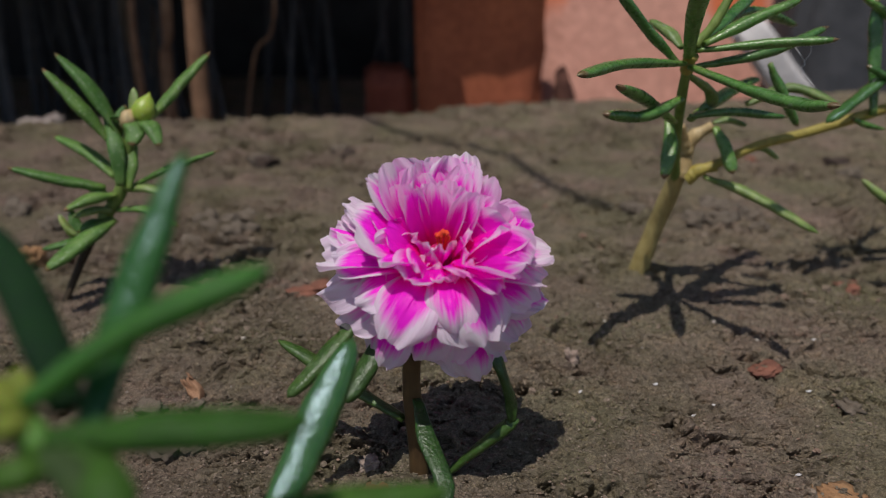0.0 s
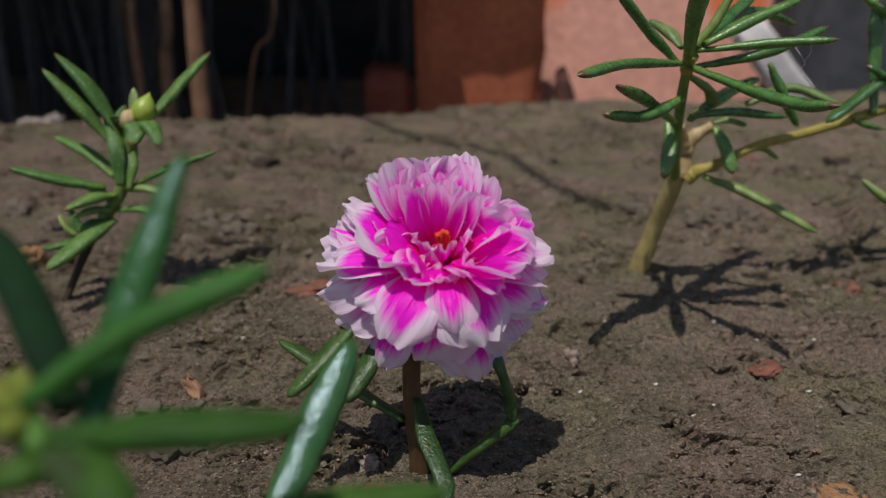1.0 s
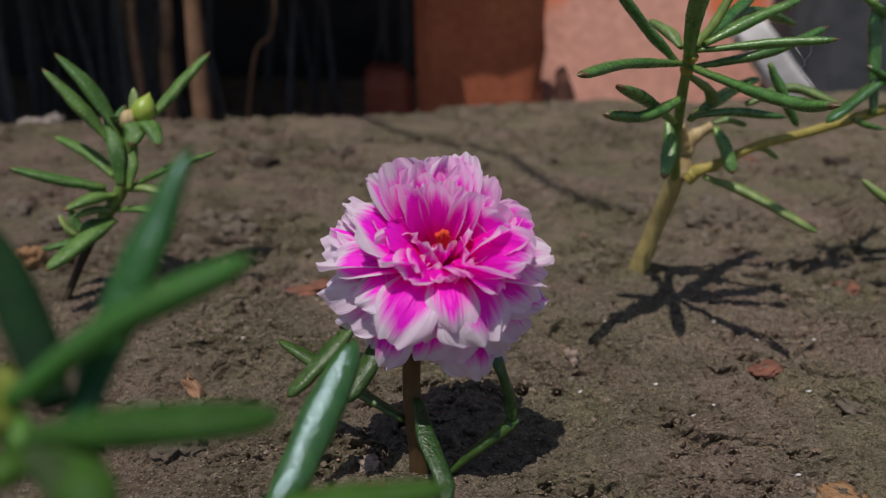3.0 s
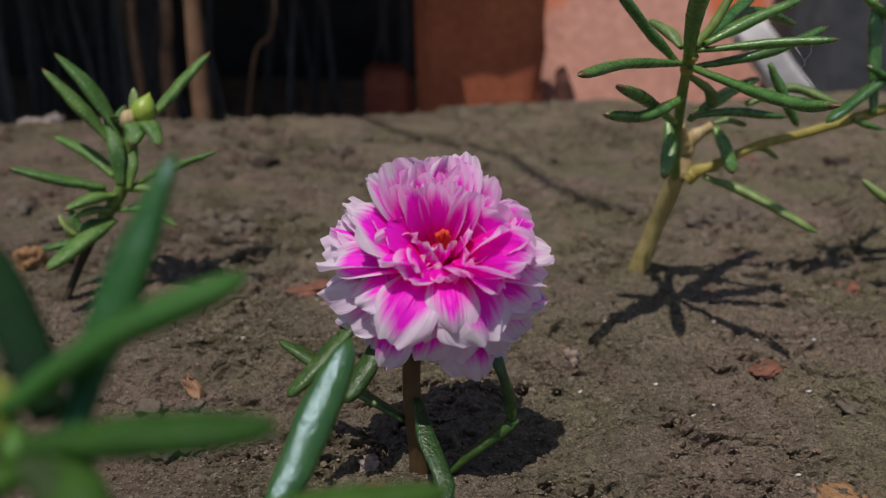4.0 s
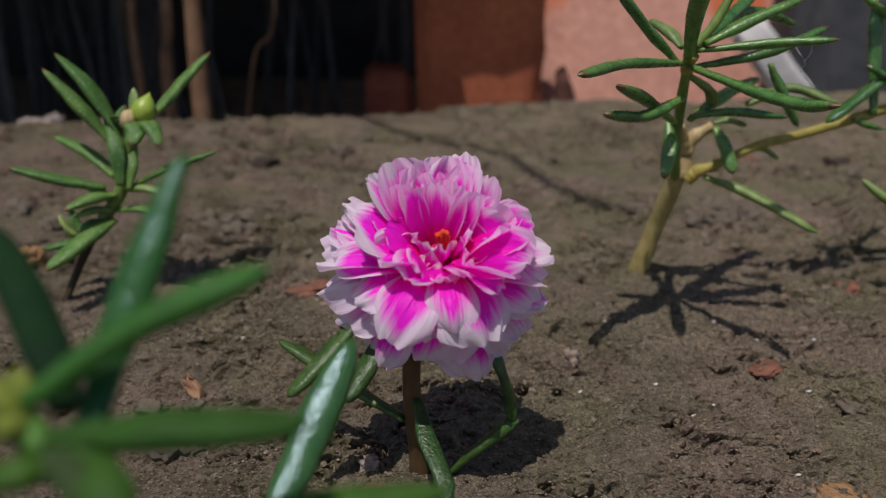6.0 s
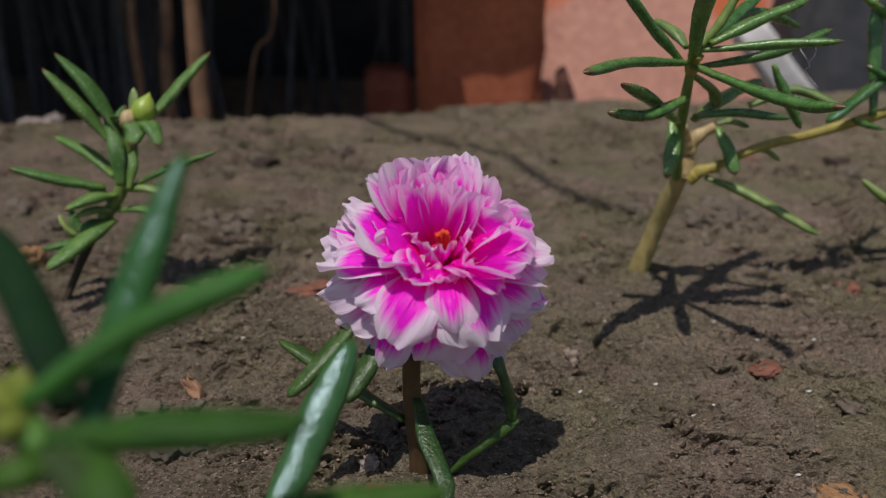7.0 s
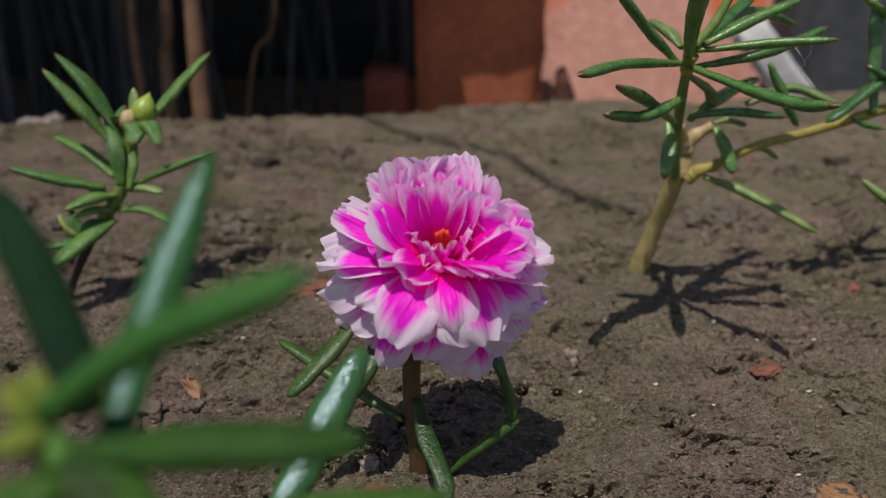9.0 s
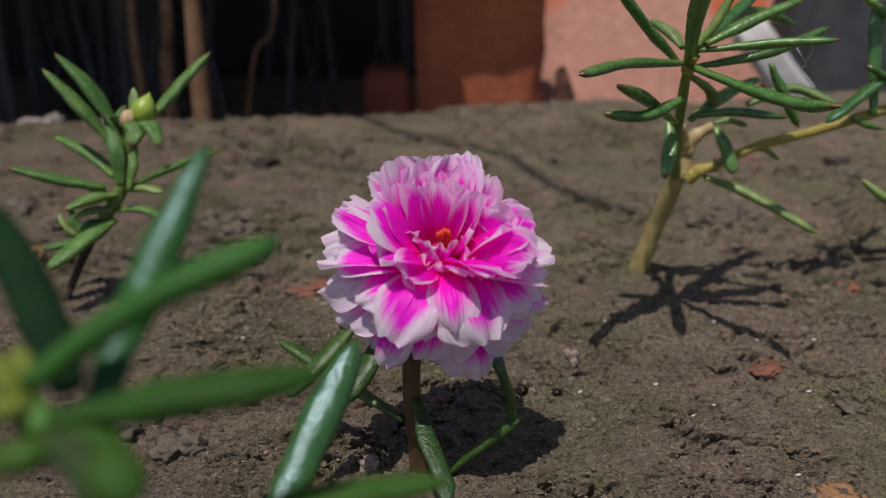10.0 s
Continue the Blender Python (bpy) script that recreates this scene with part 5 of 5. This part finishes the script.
def motions():
    """Gusts rock the near plant, nod the bloom and stir the tall plant."""
    # seconds, turn about the root in degrees, shift in millimetres
    sway = [(0.0, (0, 0, 0), (0, 0, 0)), (2.1, (0, 0, 0), (0, 0, 0)),
            (2.20, (-0.2, -0.2, -0.2), (-0.07, 0.08, 0.33)),
            (2.30, (0.3, -0.5, -0.6), (-0.22, 0.28, 2.67)),
            (2.40, (0.8, -0.2, -0.8), (-0.13, 0.12, 2.86)),
            (2.50, (-1.7, -1.8, 0.5), (-0.64, 0.97, 2.62)),
            (2.60, (-0.0, -1.5, -1.3), (-0.33, 0.30, 1.52)),
            (2.70, (0.8, -1.5, -2.4), (-0.19, -0.04, 0.39)),
            (3.80, (-0.7, -1.3, 0.7), (-0.32, 0.21, 0.95)),
            (3.90, (-0.4, -2.3, -0.8), (-0.27, 0.16, 0.03)),
            (4.00, (0.6, -2.1, -1.9), (-0.22, -0.10, -0.33)),
            (4.15, (0.0, -0.3, -0.3), (-0.03, -0.02, -0.12)),
            (7.40, (0.0, 0.0, 0.0), (0.00, 0.00, 0.00)),
            (7.60, (0.1, -1.7, -1.6), (-0.36, -0.02, 0.27)),
            (7.70, (-0.5, -1.8, -2.4), (-0.46, 0.32, 1.24)),
            (7.80, (0.9, 0.8, 0.5), (0.09, -0.11, 0.33)),
            (7.90, (0.0, -1.1, -0.5), (-0.04, 0.07, 0.81)),
            (8.00, (-0.3, -1.3, -1.0), (-0.32, 0.13, 1.03)),
            (8.10, (-0.9, -2.0, -2.1), (-0.50, 0.38, 0.85)),
            (8.30, (-0.3, -0.6, -0.7), (-0.20, 0.04, 0.22)),
            (8.50, (-0.2, -0.3, -0.1), (-0.10, 0.07, 0.23)),
            (8.80, (0.0, 0.0, -0.0), (-0.00, 0.00, 0.00)),
            (8.90, (1.9, 1.5, 0.7), (0.36, -0.26, 0.45)),
            (9.00, (6.1, 4.8, 0.9), (1.15, -1.02, 1.94)),
            (9.10, (3.3, 2.5, 0.4), (0.75, -0.39, 0.78)),
            (9.20, (5.2, 4.2, 0.9), (0.95, -0.81, 1.79)),
            (9.30, (5.9, 5.3, 0.9), (1.06, -1.03, 2.30)),
            (9.40, (5.4, 5.2, 1.2), (1.26, -0.73, 3.01)),
            (9.50, (6.4, 5.7, 1.4), (1.52, -0.86, 4.01)),
            (9.60, (4.6, 4.4, 1.3), (1.04, -0.66, 2.15)),
            (9.70, (3.8, 3.8, 0.9), (0.75, -0.61, 1.24)),
            (9.80, (3.0, 3.1, 1.2), (0.59, -0.48, 0.97)),
            (9.90, (2.6, 3.2, 2.0), (0.38, -0.38, 2.07)),
            (10.00, (1.1, 1.7, 2.0), (0.16, 0.09, 2.27))]
    bend_1 = [(0.0, (0, 0, 0)), (2.1, (0, 0, 0)), (2.20, (0.1, 0.4, -0.4)), (2.30, (-4.4, -0.2, 1.3)), (2.40, (-6.1, 0.9, 0.8)), (2.50, (-1.7, 0.6, -0.1)), (2.60, (0.0, 2.0, -1.7)), (2.70, (1.8, 3.8, -3.5)), (3.80, (-2.3, 0.5, 0.2)), (3.90, (1.9, 0.9, -1.3)), (4.00, (2.5, 2.4, -2.6)), (4.15, (0.8, 0.5, -0.6)), (7.40, (0.0, 0.0, 0.0)), (7.60, (0.2, 2.0, -1.7)), (7.70, (-0.5, 2.6, -2.0)), (7.80, (-0.4, 0.9, -0.6)), (7.90, (-0.6, 1.3, -0.9)), (8.00, (-1.8, 1.8, -1.0)), (8.10, (0.2, 3.2, -2.7)), (8.30, (-0.2, 0.6, -0.4)), (8.50, (0.0, 0.4, -0.4)), (8.80, (0.0, 0.2, -0.1)), (8.90, (-4.1, -1.3, 2.1)), (9.00, (-13.0, -2.2, 5.1)), (9.10, (-5.8, -3.8, 4.6)), (9.20, (-11.7, -2.3, 4.9)), (9.30, (-14.9, -1.4, 5.0)), (9.40, (-13.1, -2.1, 5.1)), (9.50, (-15.7, -2.6, 6.2)), (9.60, (-11.8, -2.6, 5.1)), (9.70, (-9.1, -1.2, 3.3)), (9.80, (-6.6, -0.0, 1.7)), (9.90, (-6.0, 1.5, 0.3)), (10.00, (-5.9, 2.3, -0.3))]
    bend_3 = [(0.0, (0, 0, 0)), (2.1, (0, 0, 0)), (2.20, (-0.9, -0.1, 1.7)), (2.30, (-2.1, -2.0, 5.0)), (2.40, (-2.3, -2.1, 5.4)), (2.50, (-0.5, -1.6, 1.7)), (2.60, (-1.7, -1.1, 3.9)), (2.70, (-1.5, 0.2, 2.8)), (3.80, (-0.9, -1.5, 2.4)), (3.90, (-0.0, -0.2, 0.1)), (4.00, (-0.6, 1.6, 0.4)), (4.15, (-0.4, 0.5, 0.6)), (7.40, (0.0, 0.0, 0.0)), (7.60, (-1.7, 2.0, 2.4)), (7.70, (-1.8, -0.4, 3.7)), (7.80, (-0.2, 0.8, -0.0)), (7.90, (-1.5, -2.7, 4.1)), (8.00, (-1.8, -0.4, 3.8)), (8.10, (-1.1, -0.2, 2.2)), (8.30, (-1.2, 0.9, 2.0)), (8.50, (-0.5, 0.5, 0.8)), (8.80, (0.0, -0.0, -0.0)), (8.90, (2.8, -2.2, -4.4)), (9.00, (6.8, -7.1, -10.2)), (9.10, (5.6, -5.2, -8.7)), (9.20, (6.2, -5.2, -9.9)), (9.30, (6.4, -3.3, -11.0)), (9.40, (6.6, -5.5, -10.5)), (9.50, (8.0, -8.7, -11.7)), (9.60, (5.6, -4.2, -9.1)), (9.70, (4.2, -1.4, -7.6)), (9.80, (2.4, -0.9, -4.3)), (9.90, (-1.0, -1.1, 2.5)), (10.00, (0.3, -1.9, 0.2))]
    bend_4 = [(0.0, (0, 0, 0)), (2.1, (0, 0, 0)), (2.20, (0.2, -2.1, -1.1)), (2.30, (1.1, -13.1, -5.9)), (2.40, (1.4, -16.3, -6.6)), (2.50, (0.5, -7.6, 2.1)), (2.60, (0.8, -9.1, -5.6)), (2.70, (0.7, -6.8, -8.7)), (3.80, (0.3, -3.8, 0.2)), (3.90, (0.3, -3.0, -2.1)), (4.00, (0.4, -4.1, -5.9)), (4.15, (0.1, -0.9, -1.0)), (7.40, (0.0, 0.0, 0.0)), (7.60, (0.6, -5.5, -7.1)), (7.70, (0.7, -7.2, -10.2)), (7.80, (0.1, -1.5, 1.5)), (7.90, (0.7, -7.8, -3.2)), (8.00, (0.7, -7.1, -5.9)), (8.10, (0.5, -4.5, -7.2)), (8.30, (0.2, -1.7, -3.6)), (8.50, (0.1, -1.2, -0.5)), (8.80, (0.0, -0.0, -0.0)), (8.90, (-0.1, 0.4, 1.9)), (9.00, (0.1, -1.8, 0.9)), (9.10, (-0.0, -0.3, 2.2)), (9.20, (0.1, -1.4, 1.3)), (9.30, (0.2, -2.5, 0.9)), (9.40, (0.3, -4.9, 2.5)), (9.50, (0.4, -6.1, 2.5)), (9.60, (0.2, -3.4, 2.3)), (9.70, (0.1, -1.8, 1.9)), (9.80, (0.1, -1.8, 2.3)), (9.90, (0.3, -5.3, 3.7)), (10.00, (0.3, -5.5, 4.7))]
    bend_5 = [(0.0, (0, 0, 0)), (2.1, (0, 0, 0)), (2.20, (-0.1, -0.1, 0.2)), (2.30, (-1.2, -0.5, 1.2)), (2.40, (-0.1, -0.4, 0.5)), (2.50, (-0.3, -1.7, 2.2)), (2.60, (-0.8, -0.5, 1.1)), (2.70, (-0.4, 0.6, -0.4)), (3.80, (-1.2, -0.5, 1.2)), (3.90, (-1.4, -0.6, 1.5)), (4.00, (-1.0, -0.3, 0.9)), (4.15, (0.0, 0.0, 0.0)), (7.40, (0.0, 0.0, 0.0)), (7.60, (-1.5, -0.4, 1.3)), (7.70, (-0.7, -0.1, 0.6)), (7.80, (-0.6, 0.2, 0.1)), (7.90, (-0.5, 0.0, 0.3)), (8.00, (-0.7, -0.1, 0.6)), (8.10, (-0.4, 0.1, 0.1)), (8.30, (0.0, 0.0, 0.0)), (8.50, (0.0, 0.0, 0.0)), (8.80, (0.0, 0.0, 0.0)), (8.90, (-0.4, 0.6, -0.4)), (9.00, (-1.9, 2.5, -1.8)), (9.10, (-1.9, 1.1, -0.2)), (9.20, (-1.5, 1.6, -1.1)), (9.30, (-0.9, 1.7, -1.5)), (9.40, (-0.5, 2.1, -2.2)), (9.50, (0.6, 2.4, -3.2)), (9.60, (-0.5, 1.6, -1.6)), (9.70, (-0.6, 1.3, -1.2)), (9.80, (-0.5, 1.1, -1.0)), (9.90, (0.0, 1.1, -1.3)), (10.00, (-0.2, 0.7, -0.8))]
    bend_6 = [(0.0, (0, 0, 0)), (2.1, (0, 0, 0)), (2.20, (0.0, -0.7, 0.6)), (2.30, (0.2, -4.4, 3.3)), (2.40, (0.2, -4.7, 3.5)), (2.50, (0.3, -6.9, 5.1)), (2.60, (0.1, -3.2, 2.8)), (2.70, (-0.1, 0.2, 0.3)), (3.80, (0.1, -2.8, 2.4)), (3.90, (-0.0, -0.7, 1.1)), (4.00, (-0.1, 0.3, 0.5)), (4.15, (-0.0, 0.0, 0.0)), (7.40, (0.0, 0.0, 0.0)), (7.60, (-0.0, -0.3, 0.6)), (7.70, (0.1, -2.7, 2.5)), (7.80, (0.1, -1.4, 1.1)), (7.90, (0.0, -1.3, 1.3)), (8.00, (0.0, -1.8, 1.6)), (8.10, (0.0, -1.3, 1.2)), (8.30, (0.0, -0.2, 0.2)), (8.50, (0.0, -0.9, 0.7)), (8.80, (0.0, 0.0, 0.0)), (8.90, (-0.0, 0.2, -0.2)), (9.00, (-0.0, 0.9, -0.8)), (9.10, (-0.0, 0.5, -0.4)), (9.20, (-0.0, 0.7, -0.7)), (9.30, (-0.0, 0.9, -0.8)), (9.40, (0.0, -0.3, -0.0)), (9.50, (0.1, -1.1, 0.5)), (9.60, (0.0, -0.5, 0.2)), (9.70, (0.0, -0.0, -0.0)), (9.80, (0.0, -0.2, 0.1)), (9.90, (0.1, -1.4, 1.0)), (10.00, (0.1, -1.9, 1.4))]
    root = NEAR.location.copy()
    walk(NEAR, [(t, Matrix.Translation(root + Vector(s) * 0.00082) @ turned(w)) for t, w, s in sway])
    for number, rows in ((0, bend_1), (2, bend_3), (3, bend_4)):
        keyed(NEAR_LEAVES[number], rows)
    keyed(UPRIGHT_LEAF, bend_5)
    keyed(LYING_LEAF, bend_6)
    # the bloom: seconds, shift sideways and upwards in millimetres, nod in degrees
    nod = [(0.0, 0, 0, 0), (2.15, 0, 0, 0), (2.4, 0.55, 0.45, 2), (2.5, 0.3, 0.3, 1), (2.7, 0, 0, 0), (3.8, 0.1, 0.1, 0), (4.1, 0, 0, 0), (7.3, 0, 0, 0),
           (7.5, -0.3, 0.1, 1), (7.6, 0.85, 0.2, 2), (7.7, 1.8, 0.6, 4), (7.8, 0.1, 0.1, 1), (7.9, 1.8, 0.45, 4), (8.0, 0.95, 0.6, 3), (8.1, 0.5, 0.3, 1.5),
           (8.3, 0.6, 0.3, 1.5), (8.5, 0.85, 0.3, 1.5), (8.7, 0, 0, 0), (9.0, 0, 0.1, 0), (9.8, 0, 0.1, 0), (10.0, 0.15, 0.2, 0.5)]
    at, rest = BLOOM.location.copy(), BLOOM.rotation_euler.to_matrix().to_4x4()
    walk(BLOOM, [(t, Matrix.Translation(at + Vector((x, 0, z)) / 1000) @ turned((0, k, 0)) @ rest) for t, x, z, k in nod])
    # loose petals: those that face the camera sag, those at one side lift
    for band, number, az, ob in PETALS:
        tangent = Vector((-math.sin(az), math.cos(az), 0))
        if band == "heart" and number in (0, 4):
            rows = [(0.0, 0), (7.4, 0), (7.6, 7), (7.7, 11), (7.8, 3), (7.9, 9), (8.1, 5), (8.6, 3), (8.8, 2), (8.9, 34), (10.0, 34)]
        elif band == "right" and number == 4:
            rows = [(0.0, 0), (7.4, 0), (7.6, -4), (7.7, -6), (7.9, -5), (8.1, -3), (8.6, 0), (8.8, 0), (8.9, -14), (10.0, -14)]
        elif band == "left" and number in (1, 3, 10):
            rows = [(0.0, 0), (2.2, 0), (2.4, -5), (2.6, 0), (7.45, 0), (7.6, -10), (7.7, -14), (7.9, -14), (8.2, -11), (8.8, -12), (8.95, -15), (10.0, -15)]
        elif band == "front" and number == 1:
            rows = [(0.0, 0), (2.2, 0), (2.4, -34), (2.6, 0), (7.45, 0), (7.7, -34), (8.0, -32), (8.5, -28), (8.75, -24), (8.9, 0), (10.0, 0)]
        elif band == "front" and number in (0, 2, 6):
            rows = [(0.0, 0), (2.2, 0), (2.4, -9), (2.6, 0), (7.5, 0), (7.7, -8), (7.8, -2), (7.9, -8), (8.2, -2), (8.7, 0), (10.0, -1)]
        else:
            continue
        keyed(ob, [(t, tangent * a) for t, a in rows])
    # the tall plant: seconds, lean in degrees
    lean = [(0.0, 0), (2.2, 0), (2.5, 0.2), (2.7, 0), (6.7, 0.1), (7.0, 0.9), (7.3, 0), (7.5, 0), (8.0, -0.3), (8.5, 0.35), (9.0, 0), (9.5, 0.5), (10.0, 0.2)]
    foot = TALL.location.copy()
    walk(TALL, [(t, Matrix.Translation(foot) @ turned((0, a, 0))) for t, a in lean])


motions()
